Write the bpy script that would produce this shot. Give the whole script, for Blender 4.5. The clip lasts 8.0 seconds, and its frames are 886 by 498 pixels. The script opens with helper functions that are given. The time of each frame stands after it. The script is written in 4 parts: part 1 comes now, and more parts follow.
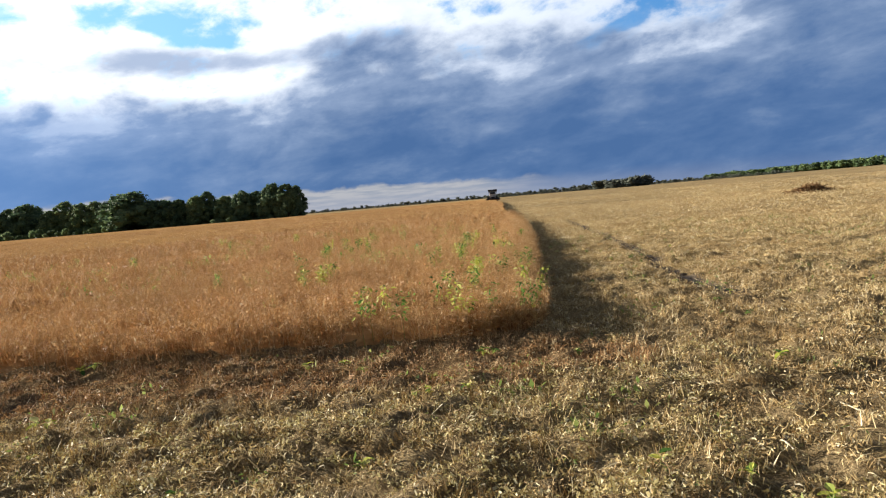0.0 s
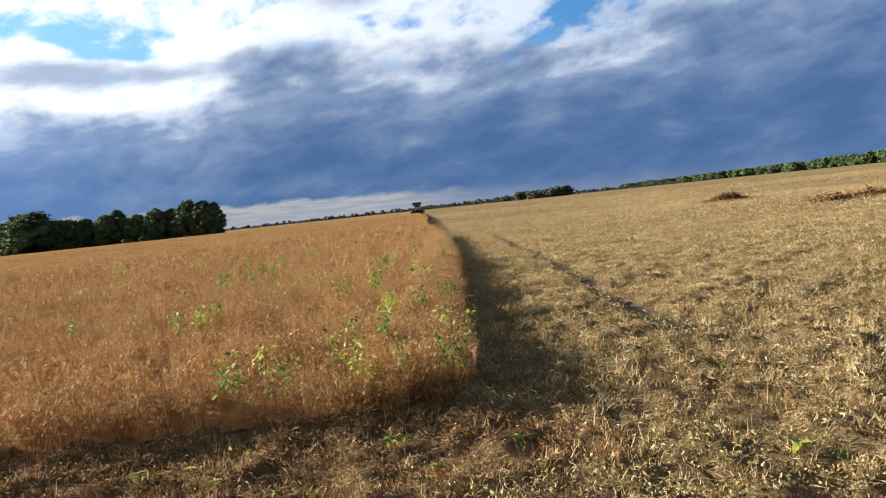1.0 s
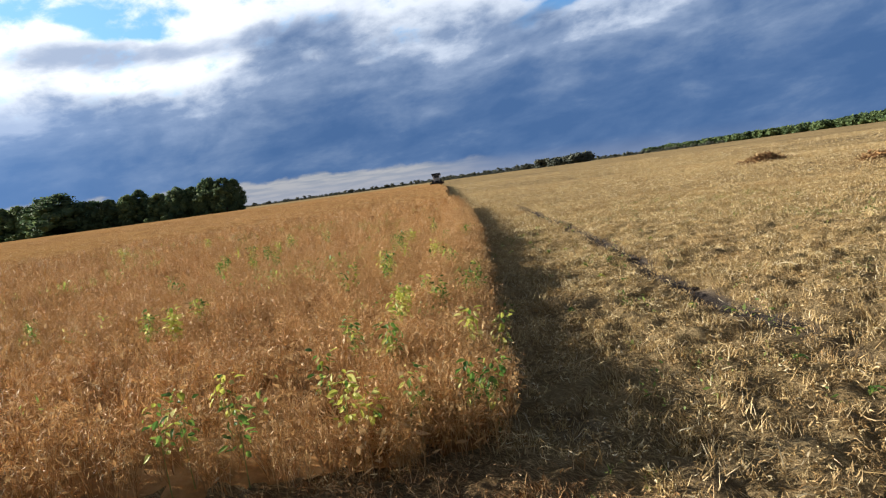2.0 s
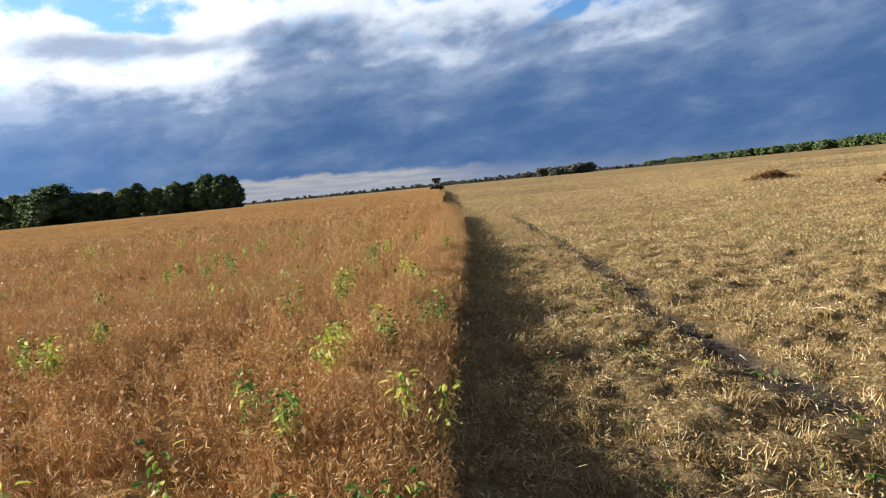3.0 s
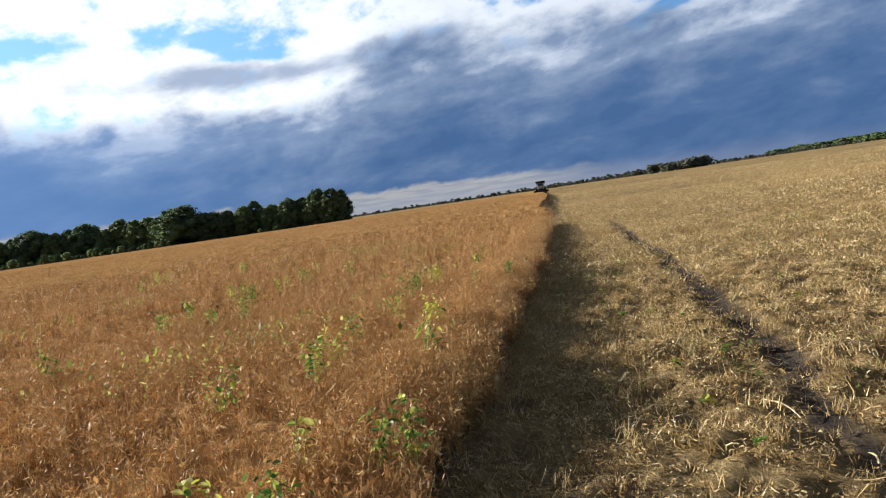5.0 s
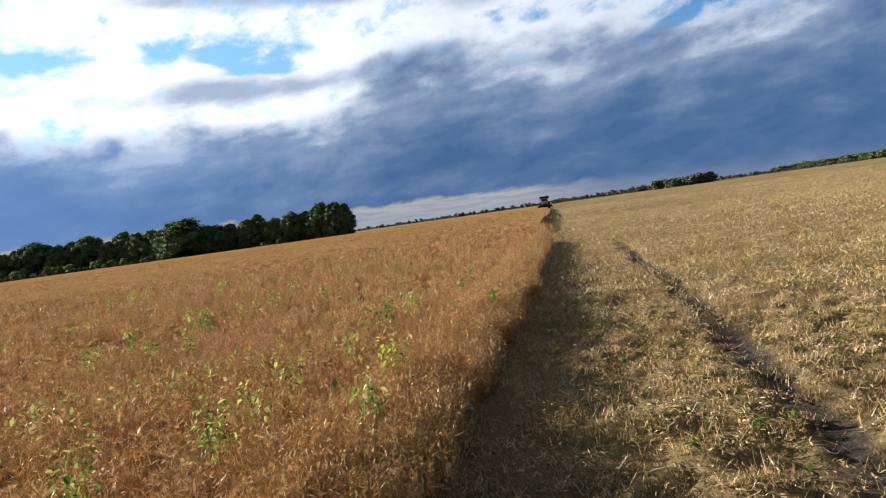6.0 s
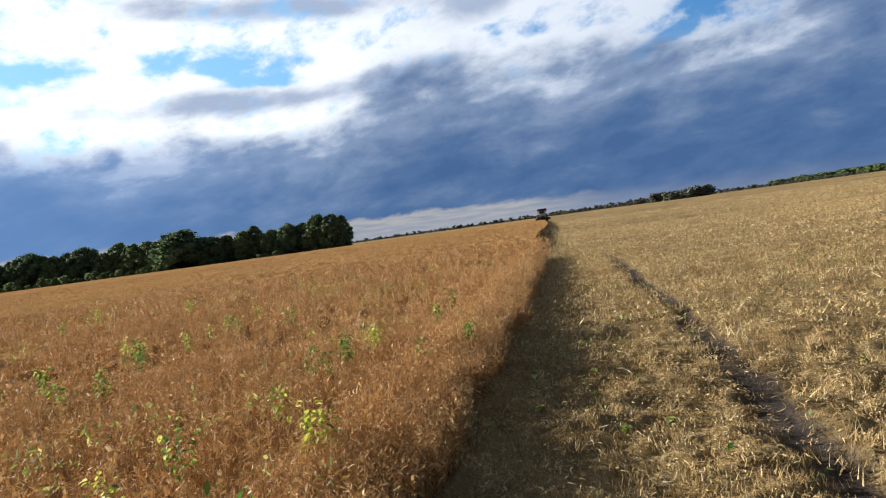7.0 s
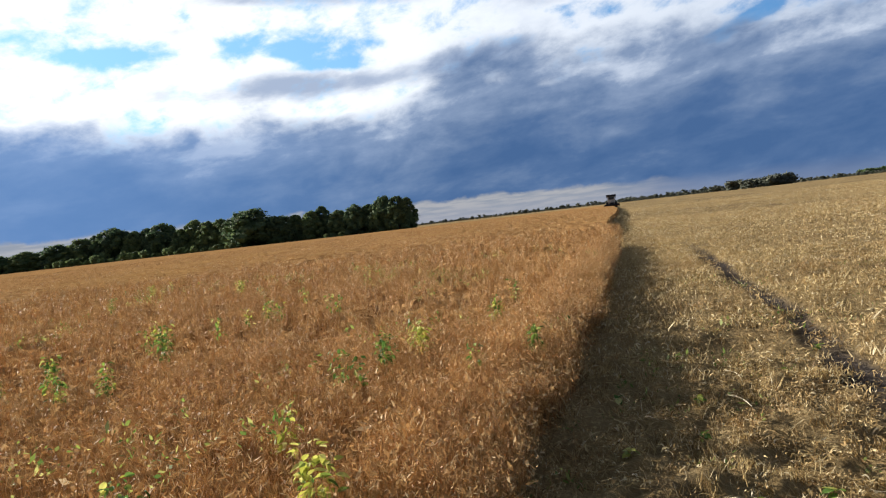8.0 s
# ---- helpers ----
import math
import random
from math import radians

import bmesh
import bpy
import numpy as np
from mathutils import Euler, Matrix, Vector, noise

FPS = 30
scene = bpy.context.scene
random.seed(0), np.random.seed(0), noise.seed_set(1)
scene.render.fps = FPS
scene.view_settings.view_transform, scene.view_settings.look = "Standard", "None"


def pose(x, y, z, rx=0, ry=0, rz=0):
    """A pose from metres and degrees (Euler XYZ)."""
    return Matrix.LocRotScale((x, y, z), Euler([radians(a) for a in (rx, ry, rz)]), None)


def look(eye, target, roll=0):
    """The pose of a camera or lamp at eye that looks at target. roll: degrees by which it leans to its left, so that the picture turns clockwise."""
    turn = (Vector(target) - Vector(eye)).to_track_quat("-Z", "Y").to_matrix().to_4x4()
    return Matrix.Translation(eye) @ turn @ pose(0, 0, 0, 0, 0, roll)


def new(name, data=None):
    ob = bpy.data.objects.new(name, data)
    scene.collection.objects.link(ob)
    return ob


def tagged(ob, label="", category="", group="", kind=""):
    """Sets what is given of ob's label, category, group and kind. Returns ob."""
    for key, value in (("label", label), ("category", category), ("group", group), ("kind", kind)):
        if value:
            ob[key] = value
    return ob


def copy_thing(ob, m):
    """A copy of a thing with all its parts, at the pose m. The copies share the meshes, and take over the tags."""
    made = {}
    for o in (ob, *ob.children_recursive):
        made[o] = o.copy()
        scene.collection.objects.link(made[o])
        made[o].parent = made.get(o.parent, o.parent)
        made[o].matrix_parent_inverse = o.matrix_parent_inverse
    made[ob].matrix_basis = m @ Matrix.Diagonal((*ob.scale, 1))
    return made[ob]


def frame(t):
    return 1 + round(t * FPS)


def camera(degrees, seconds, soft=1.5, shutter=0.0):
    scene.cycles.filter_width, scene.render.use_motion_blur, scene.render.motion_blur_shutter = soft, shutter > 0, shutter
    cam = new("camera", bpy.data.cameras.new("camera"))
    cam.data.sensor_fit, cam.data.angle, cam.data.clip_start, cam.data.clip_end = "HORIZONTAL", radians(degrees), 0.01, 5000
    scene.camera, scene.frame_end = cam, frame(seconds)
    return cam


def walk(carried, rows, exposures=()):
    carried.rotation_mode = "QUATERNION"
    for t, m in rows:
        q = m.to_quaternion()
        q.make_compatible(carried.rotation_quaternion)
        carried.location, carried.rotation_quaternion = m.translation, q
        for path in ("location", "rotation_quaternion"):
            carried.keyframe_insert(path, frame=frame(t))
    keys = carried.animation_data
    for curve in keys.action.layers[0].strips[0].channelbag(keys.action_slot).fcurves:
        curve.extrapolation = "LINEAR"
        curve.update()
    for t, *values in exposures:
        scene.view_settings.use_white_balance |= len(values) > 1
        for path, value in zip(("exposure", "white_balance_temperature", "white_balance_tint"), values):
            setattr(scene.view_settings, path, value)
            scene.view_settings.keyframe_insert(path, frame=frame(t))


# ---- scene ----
cam = camera(67.6, 8.0, soft=1.2)
# seconds, x, y, z, yaw, pitch, roll
ROWS = [
    (0, -0.014, -0.101, 1.589, 0.61, -4.15, 4.91),
    (0.2, 0.048, 0.272, 1.664, 0.91, -5.39, 4.01),
    (0.5, 0.141, 0.831, 1.776, -5.25, -3.45, 4.67),
    (0.8, 0.220, 1.358, 1.739, -6.00, -2.81, 5.69),
    (1, 0.272, 1.709, 1.714, -5.89, -3.67, 6.02),
    (1.2, 0.280, 2.073, 1.699, -5.21, -4.30, 6.60),
    (1.5, 0.291, 2.619, 1.677, -2.03, -2.97, 5.04),
    (1.7, 0.325, 2.969, 1.733, -4.47, -4.25, 8.41),
    (2.8, 0.869, 4.684, 1.643, -2.72, -7.51, 4.45),
    (3, 0.977, 5.001, 1.714, -4.07, -5.57, 5.52),
    (3.3, 1.191, 5.464, 1.687, -6.51, -1.13, 8.92),
    (3.5, 1.333, 5.772, 1.669, -6.81, -0.67, 8.01),
    (3.7, 1.429, 6.065, 1.668, -4.22, -1.83, 6.29),
    (4, 1.574, 6.504, 1.666, 4.47, -1.82, 7.78),
    (4.2, 1.657, 6.816, 1.688, 5.99, -3.80, 4.43),
    (4.5, 1.782, 7.285, 1.722, 4.90, -3.97, 6.75),
    (4.7, 1.871, 7.599, 1.684, 4.27, -4.38, 8.26),
    (5.8, 2.210, 9.201, 1.711, 7.40, -2.53, 7.17),
    (6, 2.271, 9.492, 1.686, 5.54, -2.70, 8.01),
    (6.2, 2.336, 9.797, 1.703, 5.08, 0.70, 5.00),
    (6.5, 2.434, 10.255, 1.729, 6.17, 0.07, 4.63),
    (7, 2.509, 11.048, 1.718, 5.40, -1.68, 7.83),
    (7.2, 2.492, 11.347, 1.697, 3.98, -1.63, 8.19),
    (7.5, 2.466, 11.795, 1.666, 5.90, -2.26, 6.88),
    (8, 2.398, 12.477, 1.680, 11.08, -2.38, 6.56),
]
walk(cam, [(t, pose(x, y, z, 90 + pitch, roll, yaw)) for t, x, y, z, yaw, pitch, roll in ROWS],
     exposures=[(0.0, 1.24), (1.5, 1.16), (3.0, 1.16), (4.5, 1.08), (8.0, 1.05)])

# ---- world, sun ----
SUN_AZ, SUN_EL = -67.0, 15.0      # degrees: from straight ahead, to the right positive; above the horizon

world = bpy.data.worlds.new("storm_sky")
scene.world = world
world.use_nodes = True
wt = world.node_tree
wt.nodes.clear()


class Graph:
    """Short ways to write node graphs."""

    def __init__(self, tree):
        self.tree = tree

    def put(self, socket, value):
        if isinstance(value, bpy.types.NodeSocket):
            self.tree.links.new(value, socket)
        else:
            socket.default_value = value

    def m(self, op, a, b=0.0, c=0.0):
        n = self.tree.nodes.new("ShaderNodeMath")
        n.operation = op
        for i, v in enumerate((a, b, c)):
            self.put(n.inputs[i], v)
        return n.outputs[0]

    def step(self, v, lo, hi):
        n = self.tree.nodes.new("ShaderNodeMapRange")
        n.interpolation_type = "SMOOTHSTEP"
        self.put(n.inputs["Value"], v)
        n.inputs["From Min"].default_value, n.inputs["From Max"].default_value = lo, hi
        return n.outputs["Result"]

    def mix(self, f, a, b):
        n = self.tree.nodes.new("ShaderNodeMix")
        n.data_type = "RGBA"
        self.put(n.inputs[0], f)
        for i, v in ((6, a), (7, b)):
            self.put(n.inputs[i], (*v, 1) if isinstance(v, tuple) else v)
        return n.outputs[2]

    def noise(self, vec, scale, detail=6.0, rough=0.55, warp=0.0):
        n = self.tree.nodes.new("ShaderNodeTexNoise")
        if vec is not None:
            self.put(n.inputs["Vector"], vec)
        n.inputs["Scale"].default_value = scale
        n.inputs["Detail"].default_value = detail
        n.inputs["Roughness"].default_value = rough
        n.inputs["Distortion"].default_value = warp
        return n.outputs["Fac"]

    def vec(self, x, y, z):
        n = self.tree.nodes.new("ShaderNodeCombineXYZ")
        for i, v in enumerate((x, y, z)):
            self.put(n.inputs[i], v)
        return n.outputs[0]

    def parts(self, v):
        n = self.tree.nodes.new("ShaderNodeSeparateXYZ")
        self.put(n.inputs[0], v)
        return n.outputs

    def ramp(self, f, stops):
        n = self.tree.nodes.new("ShaderNodeValToRGB")
        self.put(n.inputs[0], f)
        e = n.color_ramp.elements
        while len(e) < len(stops):
            e.new(0.5)
        for el, (p, c) in zip(e, stops):
            el.position, el.color = p, (*c, 1)
        return n.outputs[0]


def build_sky():
    g = Graph(wt)
    way = wt.nodes.new("ShaderNodeTexCoord").outputs["Generated"]
    x, y, z = g.parts(way)
    az = g.m("MULTIPLY", g.m("ARCTAN2", x, y), 57.2958)
    el = g.m("MULTIPLY", g.m("ARCSINE", z), 57.2958)
    # clouds drawn out level, leaning up a little to the right
    lean = g.m("SUBTRACT", z, g.m("MULTIPLY", x, 0.10))
    cv = g.vec(x, y, g.m("MULTIPLY", lean, 2.2))
    fv = g.vec(x, y, g.m("MULTIPLY", lean, 1.7))
    broad = g.noise(cv, 4.2, 9, 0.56, 0.25)
    fine = g.noise(fv, 13.0, 8, 0.58, 0.2)
    soft = g.noise(g.vec(x, y, g.m("MULTIPLY", lean, 2.6)), 7.0, 7, 0.58, 0.2)
    wav = g.m("ADD", g.m("MULTIPLY", g.m("SUBTRACT", broad, 0.5), 0.65), g.m("MULTIPLY", g.m("SUBTRACT", fine, 0.5), 0.5))

    def spot(a, e, wa, we, slope=0.0):
        da = g.m("SUBTRACT", az, a)
        de = g.m("SUBTRACT", g.m("SUBTRACT", el, e), g.m("MULTIPLY", da, slope))
        q = g.m("ADD", g.m("POWER", g.m("DIVIDE", da, wa), 2.0), g.m("POWER", g.m("DIVIDE", de, we), 2.0))
        return g.m("EXPONENT", g.m("MULTIPLY", q, -1.0))

    def total(*items):
        s = items[0]
        for i in items[1:]:
            s = g.m("ADD", s, i)
        return s

    sky = wt.nodes.new("ShaderNodeTexSky")
    sky.sky_type, sky.sun_disc = "NISHITA", False
    sky.sun_elevation, sky.sun_rotation = radians(SUN_EL), radians(SUN_AZ)
    clear = wt.nodes.new("ShaderNodeMix")
    clear.data_type, clear.blend_type = "RGBA", "MULTIPLY"
    clear.inputs[0].default_value = 1.0
    g.put(clear.inputs[6], sky.outputs[0])
    clear.inputs[7].default_value = (0.045, 0.10, 0.17, 1)
    blue = clear.outputs[2]

    puff = g.noise(g.vec(x, y, g.m("MULTIPLY", lean, 1.7)), 24.0, 7, 0.6, 0.25)
    curl = g.m("ADD", g.m("MULTIPLY", g.m("SUBTRACT", fine, 0.5), 1.0), g.m("MULTIPLY", g.m("SUBTRACT", puff, 0.5), 0.4))
    holes = total(spot(-37.5, 15.2, 4, 0.9), spot(-22, 15.4, 5.0, 1.2), spot(-15.4, 15.5, 1.3, 0.8), spot(-18.7, 14.0, 3.2, 0.5), spot(-2.7, 14.2, 1.8, 0.7), spot(18.4, 14.9, 3.5, 1.2, 0.12),
                  spot(24, 16.5, 6, 1.6, 0.1), spot(15.3, 12.8, 2.4, 0.6, 0.3), spot(12.4, 11.8, 1.6, 0.4, 0.2), spot(29, 19.5, 8, 2.5))
    bank = g.m("SUBTRACT", total(g.m("MULTIPLY", wav, 1.2), g.m("MULTIPLY", curl, 1.5), 0.62), g.m("MULTIPLY", holes, 0.62))
    white = g.step(bank, 0.05, 0.62)
    # shaded undersides of the high clouds
    under = total(spot(-21.5, 19.7, 9, 1.1), spot(-11.6, 19.3, 4, 1.0), spot(-0.4, 18.3, 4.5, 1.5), spot(-21, 12.6, 9.5, 0.9), spot(-6.2, 13.4, 5, 1.2), spot(26, 13.5, 6, 1.2))
    shade = g.step(total(g.m("MULTIPLY", under, 0.75), g.m("MULTIPLY", g.m("SUBTRACT", soft, 0.5), 1.7), g.m("MULTIPLY", curl, 0.6)), 0.05, 0.9)
    glow = g.step(az, 28.0, -35.0)
    lit = g.mix(glow, (0.62, 0.70, 0.83), (1.10, 1.14, 1.18))
    cloud = g.mix(shade, lit, (0.39, 0.475, 0.64))
    blue = g.mix(g.m("MULTIPLY", glow, 0.6), blue, (0.42, 0.78, 1.08))
    col = g.mix(white, blue, cloud)
    # the dark storm deck: its top rises to the right
    top = total(10.0, g.m("MULTIPLY", g.step(az, -15.0, -8.0), 2.9), g.m("MULTIPLY", spot(-7, 13, 4, 900), 1.4), g.m("MULTIPLY", g.step(az, 17.0, 32.0), 2.2))
    puffs = total(spot(-1.1, 10.4, 1.7, 0.6), spot(-5.4, 11.2, 1.8, 0.8), spot(-12.0, 11.9, 2.0, 0.6), spot(-19.5, 10.7, 4, 0.7), g.m("MULTIPLY", spot(-35, 10.8, 7, 0.9), 0.3))
    over = total(g.m("SUBTRACT", top, el), g.m("MULTIPLY", wav, 4.6), g.m("MULTIPLY", curl, 2.8), g.m("MULTIPLY", puffs, -1.7))
    deck = g.step(over, -1.5, 1.9)
    lumps = total(spot(13.3, 9.6, 5, 1.0), spot(23, 10.5, 6, 1.2, 0.15), spot(5, 10.6, 4, 0.9), spot(31, 8.8, 7, 1.5, 0.1), g.m("MULTIPLY", spot(12, 6.2, 16, 0.5, 0.05), 0.6), g.m("MULTIPLY", spot(-28, 7.7, 6, 0.6), 0.6), g.m("MULTIPLY", spot(-36.6, 8.9, 5, 0.6), 0.8), spot(-1, 8.6, 7, 0.6))
    depth = g.step(total(g.m("SUBTRACT", top, el), g.m("MULTIPLY", wav, 5.0)), -1.5, 8.5)
    tone = total(0.16, g.m("MULTIPLY", depth, 0.66), g.m("MULTIPLY", g.m("SUBTRACT", soft, 0.5), 1.7), g.m("MULTIPLY", curl, 0.38), g.m("MULTIPLY", lumps, -0.28))
    dark = g.ramp(tone, [(0.0, (0.55, 0.63, 0.77)), (0.28, (0.24, 0.325, 0.49)), (0.55, (0.142, 0.222, 0.385)), (0.78, (0.085, 0.162, 0.33)), (1.0, (0.062, 0.135, 0.30))])
    veil = g.step(az, -5.0, -45.0)
    dark = g.mix(g.m("MULTIPLY", veil, 0.65), dark, (0.15, 0.30, 0.61))
    col = g.mix(deck, col, dark)
    # pale strip under the deck
    rim = total(1.65, g.m("MULTIPLY", g.m("SUBTRACT", fine, 0.5), 2.2), g.m("MULTIPLY", az, -0.012))
    strip = g.m("MULTIPLY", g.step(g.m("SUBTRACT", rim, el), -0.2, 0.3), g.step(az, 12.0, 0.0))
    pale = g.mix(g.step(g.noise(g.vec(x, y, g.m("MULTIPLY", z, 9.0)), 22.0, 5), 0.35, 0.65), (0.31, 0.34, 0.39), (0.45, 0.45, 0.46))
    col = g.mix(g.m("MULTIPLY", strip, 0.9), col, pale)
    haze = g.m("MULTIPLY", g.step(el, 1.8, 0.0), g.step(az, 42.0, 8.0))
    col = g.mix(g.m("MULTIPLY", haze, 0.5), col, (0.30, 0.33, 0.42))
    # overhead and behind, heavier cloud
    heavy = g.mix(g.step(broad, 0.3, 0.7), (0.06, 0.08, 0.12), (0.15, 0.175, 0.23))
    col = g.mix(g.step(el, 20.5, 31.0), col, heavy)
    col = g.mix(g.m("MULTIPLY", g.step(y, 0.35, -0.25), 0.85), col, heavy)
    back = wt.nodes.new("ShaderNodeBackground")
    g.put(back.inputs[0], col)
    back.inputs[1].default_value = 0.51
    wt.links.new(back.outputs[0], wt.nodes.new("ShaderNodeOutputWorld").inputs[0])


build_sky()
sun_data = bpy.data.lights.new("sun", "SUN")
sun_data.energy, sun_data.angle, sun_data.color = 5.0, radians(0.6), (1.0, 0.92, 0.81)
sun = new("sun", sun_data)
to_sun = Vector((math.sin(radians(SUN_AZ)) * math.cos(radians(SUN_EL)), math.cos(radians(SUN_AZ)) * math.cos(radians(SUN_EL)), math.sin(radians(SUN_EL))))
sun.matrix_world = look(to_sun * 50, (0, 0, 0))


# ---- materials ----
def material(name, stops, rough=0.8, source="island", scale=3.0, through_light=0.0, bump=0.0, bump_scale=40.0, metal=0.0, stain=None, gloss=0.2, stain2=None):
    """Base colour from a ramp over random-per-island, object-random or noise, with a second, broader variation."""
    mat = bpy.data.materials.new(name)
    mat.use_nodes = True
    tree = mat.node_tree
    g = Graph(tree)
    b = tree.nodes["Principled BSDF"]
    co = tree.nodes.new("ShaderNodeTexCoord").outputs["Object"]
    if source == "island":
        f = tree.nodes.new("ShaderNodeNewGeometry").outputs["Random Per Island"]
    elif source == "object":
        f = tree.nodes.new("ShaderNodeObjectInfo").outputs["Random"]
    else:
        f = g.step(g.noise(co, scale, 8, 0.65), 0.28, 0.72)
    col = g.ramp(f, stops)
    for size, tint, amount in [k for k in (stain, stain2) if k]:
        col = g.mix(g.m("MULTIPLY", g.step(g.noise(co, size, 4, 0.6), 0.45, 0.7), amount), col, tint)
    g.put(b.inputs["Base Color"], col)
    b.inputs["Roughness"].default_value = rough
    b.inputs["Metallic"].default_value = metal
    b.inputs["Specular IOR Level"].default_value = gloss
    if bump:
        n = tree.nodes.new("ShaderNodeBump")
        n.inputs["Strength"].default_value = bump
        n.inputs["Distance"].default_value = 0.03
        g.put(n.inputs["Height"], g.noise(co, bump_scale, 6, 0.7))
        tree.links.new(n.outputs[0], b.inputs["Normal"])
    if through_light:
        t = tree.nodes.new("ShaderNodeBsdfTranslucent")
        g.put(t.inputs[0], col)
        mixer = tree.nodes.new("ShaderNodeMixShader")
        mixer.inputs[0].default_value = through_light
        tree.links.new(b.outputs[0], mixer.inputs[1])
        tree.links.new(t.outputs[0], mixer.inputs[2])
        tree.links.new(mixer.outputs[0], tree.nodes["Material Output"].inputs[0])
    return mat


CROP = material("ripe_crop", [(0.0, (0.29, 0.15, 0.06)), (0.3, (0.52, 0.30, 0.12)), (0.7, (0.68, 0.43, 0.185)), (0.93, (0.77, 0.56, 0.29)), (1.0, (0.77, 0.65, 0.42))],
                0.6, through_light=0.2, stain=(0.22, (0.44, 0.29, 0.12), 0.5), stain2=(1.3, (0.30, 0.145, 0.055), 0.3))
STRAW = material("straw", [(0.0, (0.17, 0.105, 0.045)), (0.25, (0.41, 0.285, 0.12)), (0.6, (0.64, 0.49, 0.235)), (0.88, (0.78, 0.65, 0.37)), (1.0, (0.86, 0.78, 0.56))],
                 0.6, through_light=0.2, stain=(0.5, (0.36, 0.215, 0.09), 0.5), stain2=(2.4, (0.27, 0.17, 0.075), 0.45))
RED_STRAW = material("reddish_litter", [(0.0, (0.20, 0.105, 0.045)), (0.5, (0.41, 0.235, 0.10)), (0.85, (0.58, 0.39, 0.19)), (1.0, (0.74, 0.62, 0.36))], 0.65, through_light=0.15)
HEAP = material("old_straw", [(0.0, (0.10, 0.05, 0.022)), (0.6, (0.26, 0.135, 0.055)), (1.0, (0.42, 0.27, 0.12))], 0.8)
GREEN = material("weed_green", [(0.0, (0.06, 0.13, 0.03)), (0.5, (0.13, 0.24, 0.05)), (0.8, (0.24, 0.35, 0.07)), (1.0, (0.46, 0.49, 0.13))], 0.5, "object", through_light=0.45)
YELLOW = material("weed_yellow", [(0.0, (0.36, 0.40, 0.06)), (0.6, (0.55, 0.56, 0.12)), (1.0, (0.68, 0.66, 0.28))], 0.5, "object", through_light=0.4)
STALK = material("green_stalk", [(0.0, (0.16, 0.2, 0.05)), (1.0, (0.3, 0.3, 0.1))], 0.6, "noise")
LEAF = material("tree_leaf", [(0.0, (0.06, 0.10, 0.06)), (0.6, (0.115, 0.18, 0.092)), (1.0, (0.19, 0.26, 0.115))], 0.8, through_light=0.38)
LEAF_LIGHT = material("light_tree_leaf", [(0.0, (0.10, 0.15, 0.075)), (0.6, (0.17, 0.24, 0.11)), (1.0, (0.27, 0.33, 0.14))], 0.8, through_light=0.42)
LEAF_FAR = material("far_leaf", [(0.0, (0.05, 0.08, 0.04)), (0.6, (0.10, 0.155, 0.06)), (1.0, (0.17, 0.23, 0.09))], 0.7, through_light=0.25)
# greyed greens: the haze of distance is mixed into the leaf colour
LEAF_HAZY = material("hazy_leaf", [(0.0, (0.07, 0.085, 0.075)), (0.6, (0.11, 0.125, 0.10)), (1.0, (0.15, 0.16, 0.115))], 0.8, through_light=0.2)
BARK = material("bark", [(0.0, (0.05, 0.04, 0.03)), (1.0, (0.13, 0.11, 0.09))], 0.9, "noise", 6.0, bump=0.5, bump_scale=12)


